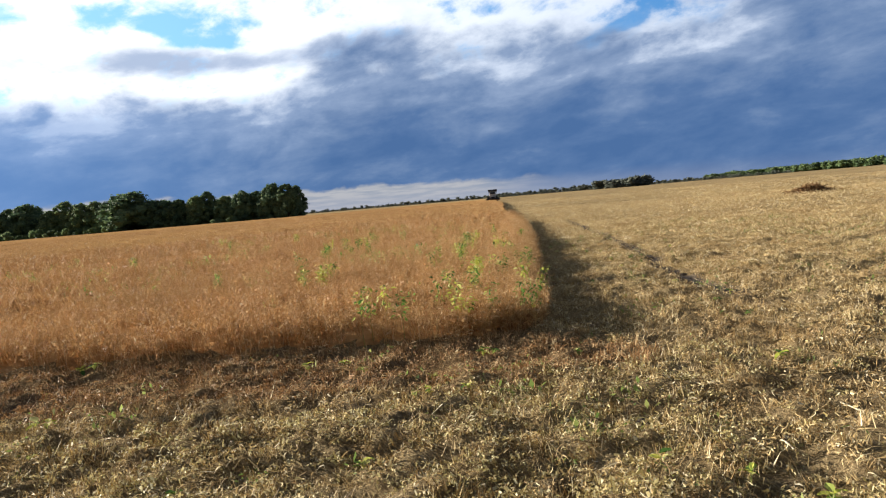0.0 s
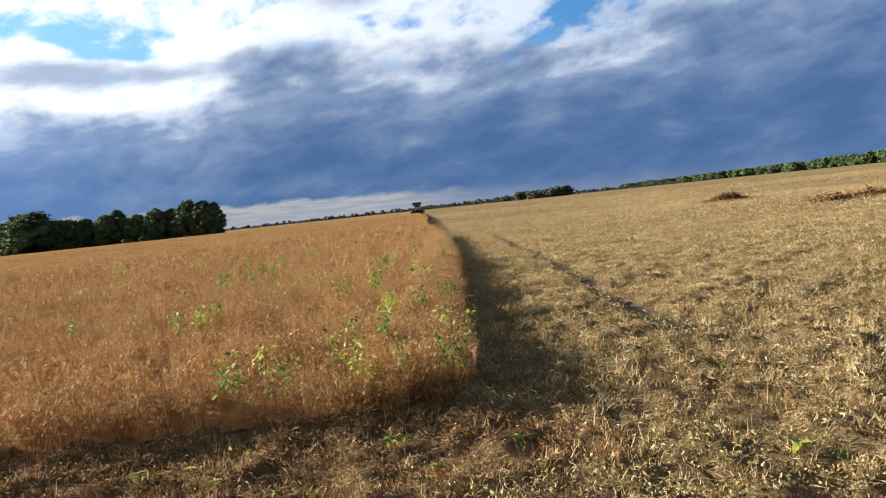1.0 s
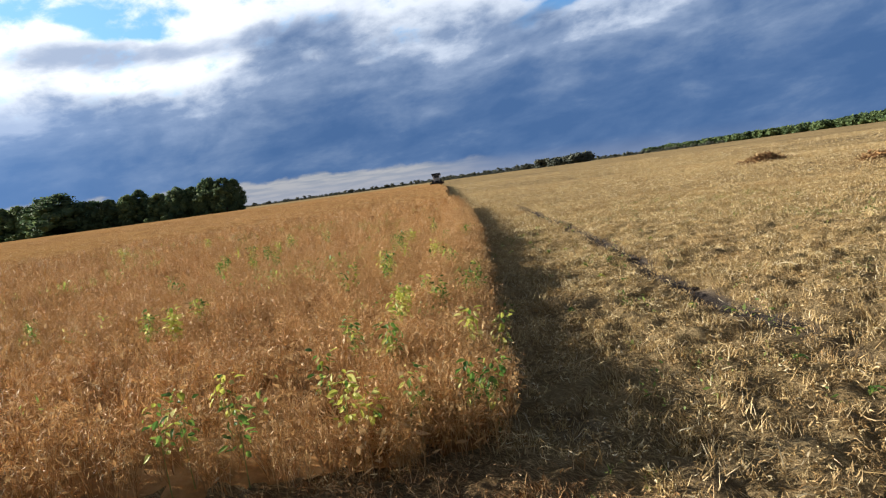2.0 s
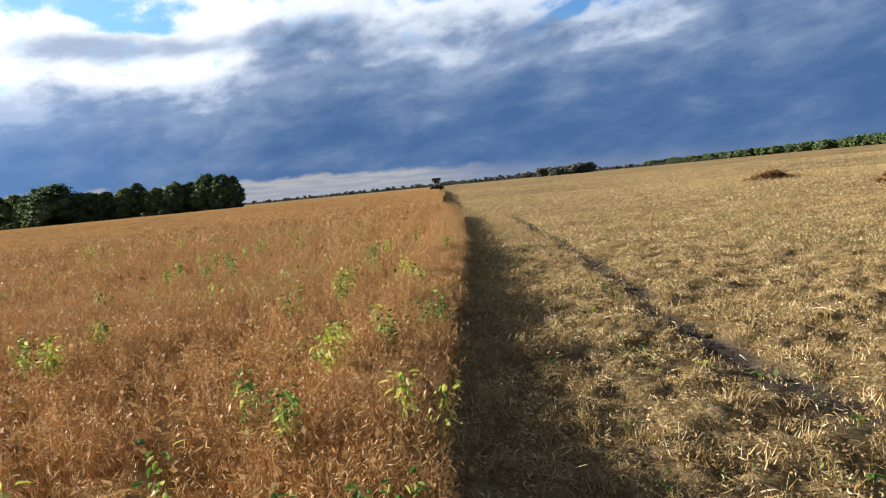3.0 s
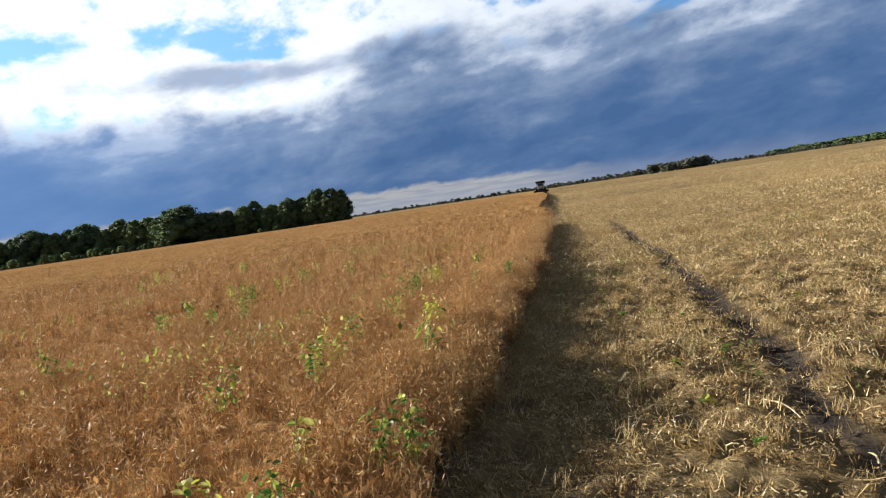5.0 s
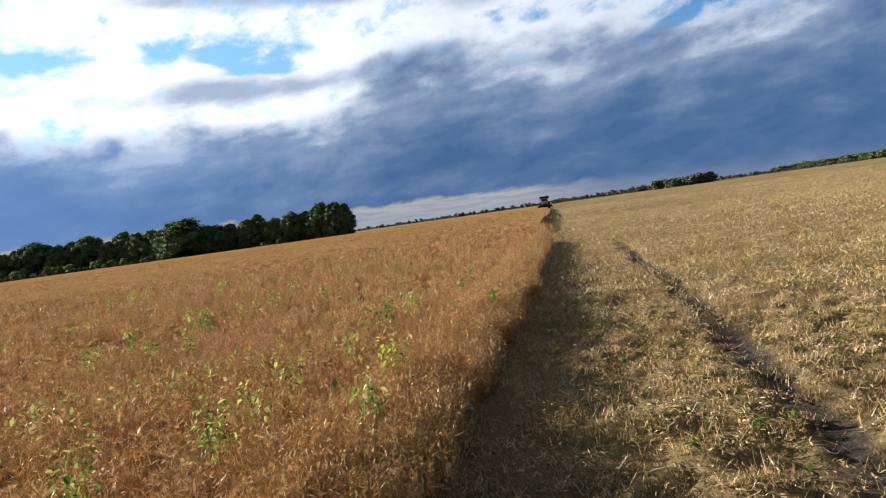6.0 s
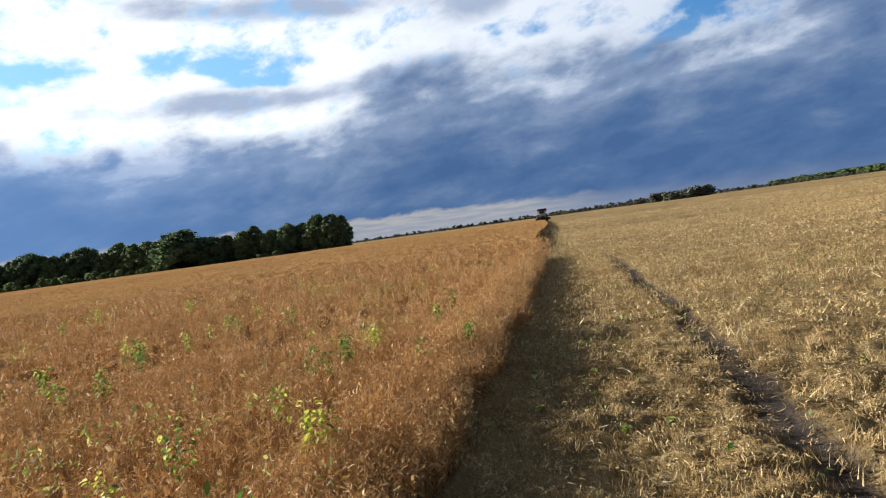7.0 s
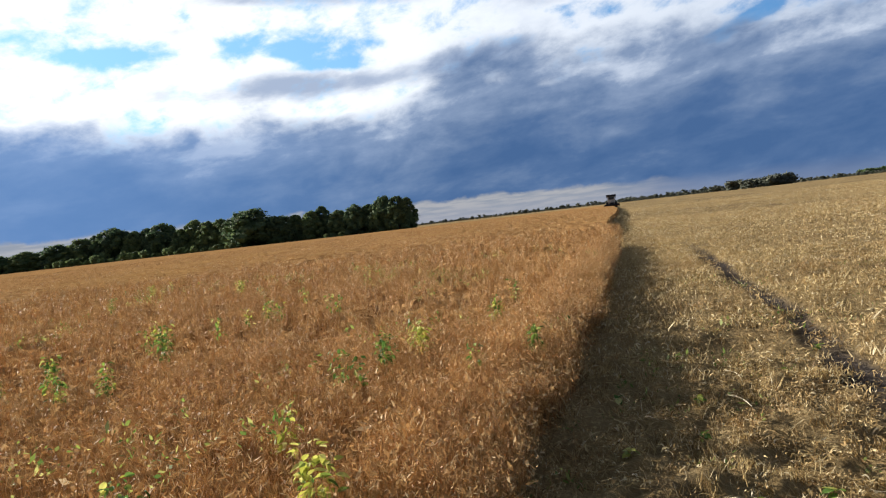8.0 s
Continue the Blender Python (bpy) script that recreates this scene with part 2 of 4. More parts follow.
def ground_material():
    mat = bpy.data.materials.new("stubble_ground")
    mat.use_nodes = True
    tree = mat.node_tree
    g = Graph(tree)
    b = tree.nodes["Principled BSDF"]
    co = tree.nodes.new("ShaderNodeTexCoord").outputs["Object"]
    x, y, z = g.parts(co)
    warp = g.m("MULTIPLY", g.noise(co, 1.6, 4, 0.6), 1.4)
    along_x = g.noise(g.vec(g.m("MULTIPLY", x, 11.0), g.m("ADD", g.m("MULTIPLY", y, 62.0), g.m("MULTIPLY", warp, 20.0)), 0.0), 1.0, 5, 0.7, 0.6)
    along_y = g.noise(g.vec(g.m("ADD", g.m("MULTIPLY", g.m("ADD", x, g.m("MULTIPLY", y, 0.4)), 58.0), g.m("MULTIPLY", warp, 18.0)), g.m("MULTIPLY", y, 12.0), 7.0), 1.0, 5, 0.7, 0.6)
    slant = g.noise(g.vec(g.m("MULTIPLY", g.m("ADD", x, y), 44.0), g.m("MULTIPLY", g.m("SUBTRACT", x, y), 9.0), 3.0), 1.0, 5, 0.7, 0.5)
    fibre = g.m("MAXIMUM", g.m("MAXIMUM", along_x, along_y), slant)
    # dark end of the ramp: soil plus shade between straws, painted in
    chaff = g.ramp(g.step(fibre, 0.49, 0.75), [(0.0, (0.10, 0.07, 0.043)), (0.3, (0.32, 0.235, 0.125)), (0.6, (0.56, 0.435, 0.235)), (1.0, (0.78, 0.67, 0.43))])
    patch = g.step(g.noise(co, 0.55, 5, 0.6), 0.42, 0.68)
    tuft = g.step(g.noise(co, 3.2, 6, 0.65), 0.40, 0.70)
    col = g.mix(g.m("MULTIPLY", patch, 0.35), chaff, (0.20, 0.125, 0.06))
    col = g.mix(g.m("MULTIPLY", tuft, 0.28), col, (0.55, 0.445, 0.27))
    green = g.step(g.noise(co, 1.1, 6, 0.7), 0.58, 0.74)
    col = g.mix(g.m("MULTIPLY", green, 0.2), col, (0.15, 0.17, 0.06))
    field = g.step(g.noise(co, 0.045, 4, 0.6), 0.30, 0.65)
    col = g.mix(g.m("MULTIPLY", field, 0.42), col, (0.68, 0.49, 0.22))
    litter = tree.nodes.new("ShaderNodeAttribute")
    litter.attribute_name = "litter"
    rust = g.ramp(g.step(fibre, 0.47, 0.78), [(0.0, (0.08, 0.045, 0.025)), (0.5, (0.31, 0.165, 0.075)), (1.0, (0.56, 0.37, 0.19))])
    col = g.mix(g.m("MULTIPLY", litter.outputs["Fac"], 0.45), col, rust)
    bare = tree.nodes.new("ShaderNodeAttribute")
    bare.attribute_name = "bare"
    soil = g.ramp(g.noise(co, 18.0, 6, 0.7), [(0.3, (0.06, 0.05, 0.044)), (0.7, (0.13, 0.112, 0.10))])
    col = g.mix(bare.outputs["Fac"], col, soil)
    g.put(b.inputs["Base Color"], col)
    b.inputs["Roughness"].default_value = 0.9
    b.inputs["Specular IOR Level"].default_value = 0.0
    n = tree.nodes.new("ShaderNodeBump")
    n.inputs["Strength"].default_value, n.inputs["Distance"].default_value = 1.0, 0.06
    g.put(n.inputs["Height"], g.m("ADD", fibre, g.m("MULTIPLY", g.noise(co, 9.0, 6, 0.7), 0.8)))
    tree.links.new(n.outputs[0], b.inputs["Normal"])
    return mat


GROUND = ground_material()
rng = np.random.default_rng(7)


# ---- mesh tools ----
def tri_mesh(name, verts, tris, mat, smooth=False):
    me = bpy.data.meshes.new(name)
    verts, tris = np.asarray(verts, np.float32), np.asarray(tris, np.int32)
    me.vertices.add(len(verts))
    me.vertices.foreach_set("co", verts.ravel())
    me.loops.add(tris.size)
    me.loops.foreach_set("vertex_index", tris.ravel())
    me.polygons.add(len(tris))
    me.polygons.foreach_set("loop_start", np.arange(0, tris.size, 3, dtype=np.int32))
    me.polygons.foreach_set("use_smooth", np.full(len(tris), smooth))
    me.update(calc_edges=True)
    me.validate()
    me.materials.append(mat)
    return me


def scatter(templates, xyz, spin, scale, tilt=None):
    """One set of vertices and triangles: a template at each place, turned about z, scaled and tilted."""
    vs, ts, base = [], [], 0
    pick = rng.integers(0, len(templates), len(xyz))
    for k, (tv, tt) in enumerate(templates):
        sel = np.nonzero(pick == k)[0]
        if not len(sel):
            continue
        v = tv[None] * scale[sel][:, None, None]
        if tilt is not None:
            a = tilt[sel][:, None]
            v = np.stack([v[..., 0], v[..., 1] * np.cos(a) - v[..., 2] * np.sin(a), v[..., 1] * np.sin(a) + v[..., 2] * np.cos(a)], -1)
        c, s = np.cos(spin[sel])[:, None], np.sin(spin[sel])[:, None]
        v = np.stack([v[..., 0] * c - v[..., 1] * s, v[..., 0] * s + v[..., 1] * c, v[..., 2]], -1) + xyz[sel][:, None]
        t = tt[None] + (np.arange(len(sel)) * len(tv))[:, None, None] + base
        vs.append(v.reshape(-1, 3)), ts.append(t.reshape(-1, 3))
        base += len(sel) * len(tv)
    return np.concatenate(vs), np.concatenate(ts)


def merge(chunks):
    vs, ts, base = [], [], 0
    for v, t in chunks:
        vs.append(v), ts.append(np.asarray(t) + base)
        base += len(v)
    return np.concatenate(vs), np.concatenate(ts)


def lattice(x, y, seed):
    """Smooth value noise, 0 to 1."""
    xi, yi = np.floor(x).astype(np.int64), np.floor(y).astype(np.int64)
    fx, fy = x - xi, y - yi
    fx, fy = fx * fx * (3 - 2 * fx), fy * fy * (3 - 2 * fy)

    def h(i, j):
        n = (i * 374761393 + j * 668265263 + seed * 974711) & 0x7FFFFFFF
        n = ((n ^ (n >> 13)) * 1274126177) & 0x7FFFFFFF
        return ((n ^ (n >> 16)) & 0xFFFF) / 65535.0

    return (h(xi, yi) * (1 - fx) + h(xi + 1, yi) * fx) * (1 - fy) + (h(xi, yi + 1) * (1 - fx) + h(xi + 1, yi + 1) * fx) * fy


def part(name, bm, mat, parent, label=""):
    me = bpy.data.meshes.new(name)
    bm.normal_update()
    bm.to_mesh(me)
    bm.free()
    me.materials.append(mat)
    ob = new(name, me)
    ob.parent = parent
    return tagged(ob, label)


# ---- plan ----
EDGE_Y = [7.1, 9, 10, 11, 12, 14, 16, 19, 23, 28, 33, 38, 45, 51, 53.5, 70, 85, 130, 226]
EDGE_X = [0.93, 1.13, 1.22, 1.33, 1.46, 1.70, 1.92, 2.30, 2.74, 3.16, 3.58, 4.0, 4.58, 5.1, 4.5, 5.6, 7.0, 10.2, 15.0]
FRONT = 7.15
RUT_Y = [4, 10, 12, 14, 16, 19, 22, 26, 30, 45]
RUT_X = [3.7, 3.72, 3.84, 4.12, 4.32, 4.72, 5.05, 5.3, 5.6, 6.9]


def edge(y):
    return np.interp(y, EDGE_Y, EDGE_X)


def from_path(x, y):
    """Distance to the line along which one walks."""
    t = np.clip((x * 2.4 + y * 12.5) / (2.4 ** 2 + 12.5 ** 2), 0, 1)
    return np.hypot(x - 2.4 * t, y - 12.5 * t)


def rut(x, y):
    d = np.abs(x - np.interp(y, RUT_Y, RUT_X) - 0.12 * (lattice(y * 1.3, y * 0, 5) - 0.5))
    on = np.clip((y - 7.0) / 2.5, 0, 1) * np.clip((38 - y) / 8, 0, 1)
    w = 0.105 + 0.09 * lattice(y * 0.9, y * 0, 9) + 0.12 * (lattice(x * 5, y * 5, 14) - 0.5)
    return np.clip(1.6 - d / np.maximum(w, 0.05), 0, 1) * on * np.clip(0.62 + 0.8 * lattice(x * 2.5, y * 2.5, 13), 0, 1)


def front_strip(x, y):
    """The strip of flattened crop before the standing front."""
    return np.clip(1.2 - np.abs(y - 6.25 + 0.03 * x) / 1.1, 0, 1) * np.clip((2.0 - x) / 1.5, 0, 1)


def height(x, y):
    d = from_path(x, y)
    broad = (lattice(x * 1.1, y * 1.1, 1) - 0.5) * 0.07 * np.clip(1 - (d - 14) / 14, 0, 1)
    tufts = (lattice(x * 3.3, y * 3.3, 2) - 0.5) * 0.085 * np.clip(1 - (d - 8) / 6, 0, 1)
    crumbs = ((lattice(x * 9, y * 9, 3) - 0.5) * 0.095 + (lattice(x * 17, y * 17, 4) - 0.5) * 0.03) * np.clip(1 - (d - 5.5) / 3, 0, 1)
    worn = rut(x, y)
    return 0.03 + broad + (tufts + crumbs) * (1 - 0.75 * worn) - 0.036 * worn


# ---- ground: one sheet to the horizon ----
def graded(lo, hi, step, far):
    mid = list(np.arange(lo, hi, step))
    out, s = [], step
    v = hi
    while v < far:
        out.append(v)
        s *= 1.07
        v += s
    low, s, v = [], step, lo
    while v > -far:
        s *= 1.07
        v -= s
        low.append(v)
    return np.array(low[::-1] + mid + out)


def build_ground():
    gx, gy = graded(-4.5, 7.5, 0.08, 4500), graded(-2.0, 18.5, 0.08, 4500)
    X, Y = np.meshgrid(gx, gy)
    Z = height(X, Y)
    nx, ny = len(gx), len(gy)
    a = (np.arange(ny - 1)[:, None] * nx + np.arange(nx - 1)[None]).ravel()
    tris = np.concatenate([np.stack([a, a + 1, a + nx + 1], 1), np.stack([a, a + nx + 1, a + nx], 1)])
    me = tri_mesh("ground", np.stack([X.ravel(), Y.ravel(), Z.ravel()], 1), tris, GROUND, True)
    layer = me.attributes.new("bare", "FLOAT", "POINT")
    bare = np.clip(rut(X, Y) * 1.0 + 0.4 * np.clip((lattice(X * 2.2, Y * 2.2, 11) - 0.74) * 5, 0, 1), 0, 1)
    layer.data.foreach_set("value", bare.ravel().astype(np.float32))
    layer = me.attributes.new("litter", "FLOAT", "POINT")
    layer.data.foreach_set("value", np.clip(front_strip(X, Y) * 2 * (0.3 + lattice(X * 1.6, Y * 1.6, 43)), 0, 1).ravel().astype(np.float32))
    tagged(new("ground", me), "harvested field of trampled tan stubble and bare soil", "field", kind="structure")


build_ground()


# ---- standing crop ----
def spike(p, q, w, sides=3):
    """A thin tapering stem from p to q."""
    p, q = np.array(p, float), np.array(q, float)
    d = (q - p) / np.linalg.norm(q - p)
    u = np.cross(d, (0.3, 0.9, 0.31))
    u /= np.linalg.norm(u)
    n = np.cross(d, u)
    ring = [p + w * (u * math.cos(k * 2 * math.pi / sides) + n * math.sin(k * 2 * math.pi / sides)) for k in range(sides)]
    return np.array(ring + [q]), np.array([(k, (k + 1) % sides, sides) for k in range(sides)])


def pod(p, d, length, w):
    """A flat bean pod, thickest in the middle."""
    p, d = np.array(p, float), np.array(d, float)
    d /= np.linalg.norm(d)
    u = np.cross(d, r3())
    u /= np.linalg.norm(u)
    n = np.cross(d, u) * 0.45
    m = p + d * length * 0.5
    return np.array([p, m + u * w, m - u * w * 0.7 + n * w, p + d * length + u * w * 0.4]), np.array([(0, 1, 2), (1, 3, 2), (0, 2, 1), (1, 2, 3)])[:2]


def r3():
    return rng.normal(size=3)


def crop_plant(pods, branches, stem_w, pod_len, pod_w, leaves, leaf=0.009, leaf_top=0.8):
    lean = rng.normal(0, 0.06, 2)
    tall = rng.uniform(0.46, 0.56)
    top = np.array([lean[0], lean[1], tall])
    lines = [(np.zeros(3), top)]
    for _ in range(branches):
        a = rng.uniform(0.12, 0.5)
        s = top * a
        t = rng.uniform(0, 6.28)
        out = rng.uniform(0.05, 0.16)
        lines.append((s, np.array([s[0] + out * math.cos(t), s[1] + out * math.sin(t), tall * rng.uniform(0.7, 1.05)])))
    bits = [spike(p, q, stem_w if i == 0 else stem_w * 0.7) for i, (p, q) in enumerate(lines)]
    for k in range(pods):
        p, q = lines[rng.integers(0, len(lines))]
        h = rng.uniform(0.25, 1.0) ** 0.75
        d = r3() * (0.7, 0.7, 0.45) + (0, 0, rng.choice([-0.5, 0.65]))
        bits.append(pod(p + (q - p) * h, d, pod_len * rng.uniform(0.7, 1.3), pod_w * rng.uniform(0.7, 1.2)))
    for k in range(leaves):
        p, q = lines[rng.integers(0, len(lines))]
        c = p + (q - p) * rng.uniform(0.08, leaf_top) * 1.0 + r3() * 0.03
        u, v = r3() * leaf, r3() * 0.02
        if leaf > 0.01:
            v = np.array([*rng.normal(0, 0.008, 2), rng.uniform(0.025, 0.055)])
        bits.append((np.array([c - u, c + v, c + u, c - v + r3() * 0.006]), np.array([(0, 1, 2), (0, 2, 3)])))
    return merge(bits)


def sow(density, near, far, x0, x1, y1, templates, lo, hi, rim_only=0.0):
    area = (x1 - x0) * (y1 - FRONT)
    n = int(area * density)
    x, y = rng.uniform(x0, x1, n), rng.uniform(FRONT, y1, n)
    d = from_path(x, y)
    rough_edge = 0.16 * (lattice(y * 1.7, y * 0, 21) - 0.5) + 0.10 * (lattice(y * 5, y * 0, 22) - 0.5)
    rough_front = 0.25 * (lattice(x * 1.5, x * 0, 23) - 0.5)
    keep = (x < edge(y) + rough_edge) & (y > FRONT + rough_front) & (d >= near) & (d < far) & (np.arctan2(-x, y) < radians(58))
    if rim_only:
        keep &= edge(y) - x < rim_only
    x, y = x[keep], y[keep]
    thin = lattice(x * 0.9, y * 0.9, 24)
    size = rng.uniform(lo, hi, len(x)) * (0.90 + 0.2 * thin)
    # the rim sags and stands thicker
    size = size * (0.84 + 0.16 * np.clip(np.minimum(edge(y) - x, y - FRONT) / 0.5, 0, 1))
    rim = rng.uniform(0, 1, len(x)) < 0.8 * np.clip(1.2 - np.minimum(edge(y) - x, y - FRONT), 0, 1)
    x, y, size = np.concatenate([x, x[rim] - 0.07]), np.concatenate([y, y[rim] + 0.05]), np.concatenate([size, size[rim] * 0.96])
    return scatter(templates, np.stack([x, y, 0 * x], 1), rng.uniform(0, 6.283, len(x)), size, rng.normal(0, 0.18, len(x)))


def build_crop():
    fine = [crop_plant(34, 8, 0.0030, 0.055, 0.0036, 2) for _ in range(14)]
    mid = [crop_plant(16, 6, 0.0050, 0.07, 0.006, 0) for _ in range(10)]
    rough = [crop_plant(6, 4, 0.010, 0.10, 0.014, 0) for _ in range(8)]
    tufts = [crop_plant(0, 3, 0.03, 0.1, 0.02, 0) for _ in range(6)]
    under = [crop_plant(6, 5, 0.0034, 0.05, 0.004, 14, 0.0075, 0.62) for _ in range(10)]
    chunks = [sow(9, 0, 9.5, -9, 3.2, 23, under, 0.9, 1.1), sow(140, 0, 26, 0, 4.2, 37, under, 0.85, 1.08, 1.0), sow(43, 0, 8.5, -8, 3.2, 22, fine, 0.9, 1.1), sow(17, 8.5, 20, -22, 4.2, 34, mid, 0.85, 1.12), sow(7.5, 20, 62, -62, 7, 76, rough, 0.8, 1.2),
              sow(2.4, 62, 150, -135, 12, 160, tufts, 0.85, 1.25)]
    v, t = merge(chunks)
    me = tri_mesh("standing_crop", v, t, CROP)
    tagged(new("standing_crop", me), "ripe rusty-brown bean crop standing dense and dry", "crop", kind="stuff")


def build_far_crop():
    """The canopy of the same crop, far out, as a rough sheet with sides."""
    ys = np.concatenate([[FRONT + 0.22, FRONT + 0.27], np.arange(FRONT + 0.4, 24, 0.16), np.arange(24, 60, 0.4), np.geomspace(60, 330, 150)])
    off = np.concatenate([[0.0, 0.05], np.arange(0.15, 8, 0.16), np.geomspace(8, 420, 130)])
    X = edge(ys)[:, None] - 0.12 - off[None]
    Y = np.repeat(ys[:, None], len(off), 1)
    inner = np.clip((from_path(X, Y) - 30) / 12, 0, 1)
    Z = 0.08 + 0.32 * inner + 0.14 * lattice(X * 2.7, Y * 2.7, 31) + 0.06 * (lattice(X * 0.3, Y * 0.3, 32) - 0.5)
    Z += 0.10 * (1 - inner) * (lattice(X * 11, Y * 11, 33) - 0.5)
    X[:, :2] += 0.12 * (lattice(ys * 2, ys * 0, 34)[:, None] - 0.5)
    rise = np.clip((edge(ys)[:, None] - X) / 0.6, 0, 1) * np.clip((Y - FRONT) / 0.7, 0, 1)
    rise = np.maximum(rise, inner)
    Z = Z * rise - 0.06 * (1 - rise)
    Z[:, 0] = 0.0
    n = len(off)
    a = (np.arange(len(ys) - 1)[:, None] * n + np.arange(n - 1)[None])
    cx, cy = X[:-1, :-1], Y[:-1, :-1]
    keep = (cy < np.interp(cx, [-420, -330, -58, 20], [345, 328, 272, 330]))
    a = a[keep]
    tris = np.concatenate([np.stack([a, a + n, a + n + 1], 1), np.stack([a, a + n + 1, a + 1], 1)])
    mat = material("crop_canopy", [(0.0, (0.20, 0.10, 0.04)), (0.5, (0.40, 0.225, 0.092)), (1.0, (0.54, 0.345, 0.165))], 0.9, "noise", 2.2, bump=1.0, bump_scale=9.0, stain=(0.05, (0.42, 0.25, 0.09), 0.6), gloss=0.0, stain2=(0.35, (0.27, 0.13, 0.05), 0.45))
    me = tri_mesh("crop_canopy", np.stack([X.ravel(), Y.ravel(), Z.ravel()], 1), tris, mat)
    tagged(new("crop_canopy", me), "wide rusty-brown canopy of the ripe crop", "crop", kind="stuff")


build_crop()
build_far_crop()


# ---- chopped straw ----
def straw_bit(length, w, bend):
    """A bent, folded bit of straw lying along x."""
    h = length / 2
    v = np.array([(-h, -w, 0), (-h, w, 0.3 * w), (0, -w, bend), (0, w, bend + w), (h, -w * 0.7, rng.normal(0, 0.3) * bend), (h, w * 0.5, 0.2 * w)])
    return v, np.array([(0, 2, 3), (0, 3, 1), (2, 4, 5), (2, 5, 3)])


def straw_clump(n, length, w, spread, up):
    bits = []
    for _ in range(n):
        v, t = straw_bit(length * rng.uniform(0.5, 1.3), w * rng.uniform(0.7, 1.3), rng.uniform(0, 0.3) * length)
        rot = np.array(Euler((rng.uniform(0, 6.28), rng.normal(0, up), rng.uniform(0, 6.28))).to_matrix())
        bits.append((v @ rot.T + (*rng.normal(0, spread, 2), abs(rng.normal(0, spread * 0.35)) + 0.006), t))
    return merge(bits)


def crumb_clump(n, length, w, spread):
    """Short chopped bits, each a twisted flake, heaped a little."""
    bits = []
    for _ in range(n):
        h, b = length * rng.uniform(0.3, 0.9), w * rng.uniform(0.6, 1.5)
        v = np.array([(-h, -b, 0), (h, -b * 0.6, 0.3 * h), (h * 0.9, b, 0.3 * h + b), (-h * 0.8, b * 0.8, b)])
        rot = np.array(Euler((rng.normal(0, 1.2), rng.normal(0, 0.75), rng.uniform(0, 6.28))).to_matrix())
        bits.append((v @ rot.T + (*rng.normal(0, spread, 2), abs(rng.normal(0, spread * 0.4)) + 0.008), np.array([(0, 1, 2), (0, 2, 3)])))
    return merge(bits)


def strew(density, near, far, x0, x1, y0, y1, templates, lo, hi, red=False):
    n = int((x1 - x0) * (y1 - y0) * density)
    x, y = rng.uniform(x0, x1, n), rng.uniform(y0, y1, n)
    d = from_path(x, y)
    redness = front_strip(x, y) * 1.5 + 0.5 * lattice(x * 1.2, y * 1.2, 41) > 0.75
    keep = ((x > edge(y) - 0.15) | (y < FRONT + 0.1)) & (d >= near) & (d < far) & (redness == red)
    keep &= (rng.uniform(0, 1, n) > 0.9 * rut(x, y)) & (rng.uniform(0, 1, n) < 0.35 + 1.1 * lattice(x * 2.6, y * 2.6, 42))
    keep &= np.abs(np.arctan2(x - 1, y + 1.5)) < radians(56)
    x, y = x[keep], y[keep]
    return scatter(templates, np.stack([x, y, height(x, y)], 1), rng.uniform(0, 6.283, len(x)), rng.uniform(lo, hi, len(x)), rng.normal(0, 0.25, len(x)))


def shred_clump(n, length, w, spread, up):
    """Thin curved shreds of stem and pod, tangled and partly standing."""
    bits = []
    for _ in range(n):
        h, b = length * rng.uniform(0.35, 1.25), w * rng.uniform(0.6, 1.4)
        bow, dip = rng.normal(0, 0.28) * h, rng.normal(0, 0.22) * h
        v = np.array([(-h / 2, 0, 0), (-h * 0.12, -b + bow * 0.8, dip * 0.8), (-h * 0.12, b + bow * 0.8, dip * 0.8 + b), (h * 0.2, -b + bow, dip), (h * 0.2, b + bow, dip + b), (h / 2, bow * 0.3, dip * 0.2)])
        rot = np.array(Euler((rng.uniform(0, 6.28), rng.normal(0, up), rng.uniform(0, 6.28))).to_matrix())
        bits.append((v @ rot.T + (*rng.normal(0, spread, 2), abs(rng.normal(0, spread * 0.45)) + 0.006), np.array([(0, 1, 2), (1, 3, 4), (1, 4, 2), (3, 5, 4)])))
    return merge(bits)


def stem_tuft(n, tall, w, spread):
    """Short cut stems that still stand, leaning all ways."""
    bits = []
    for _ in range(n):
        x, y = rng.normal(0, spread, 2)
        h = tall * rng.uniform(0.5, 1.2)
        v, t = spike((x, y, -0.01), (x + rng.normal(0, 0.45) * h, y + rng.normal(0, 0.45) * h, h), w * rng.uniform(0.7, 1.3))
        bits.append((v, t))
    return merge(bits)


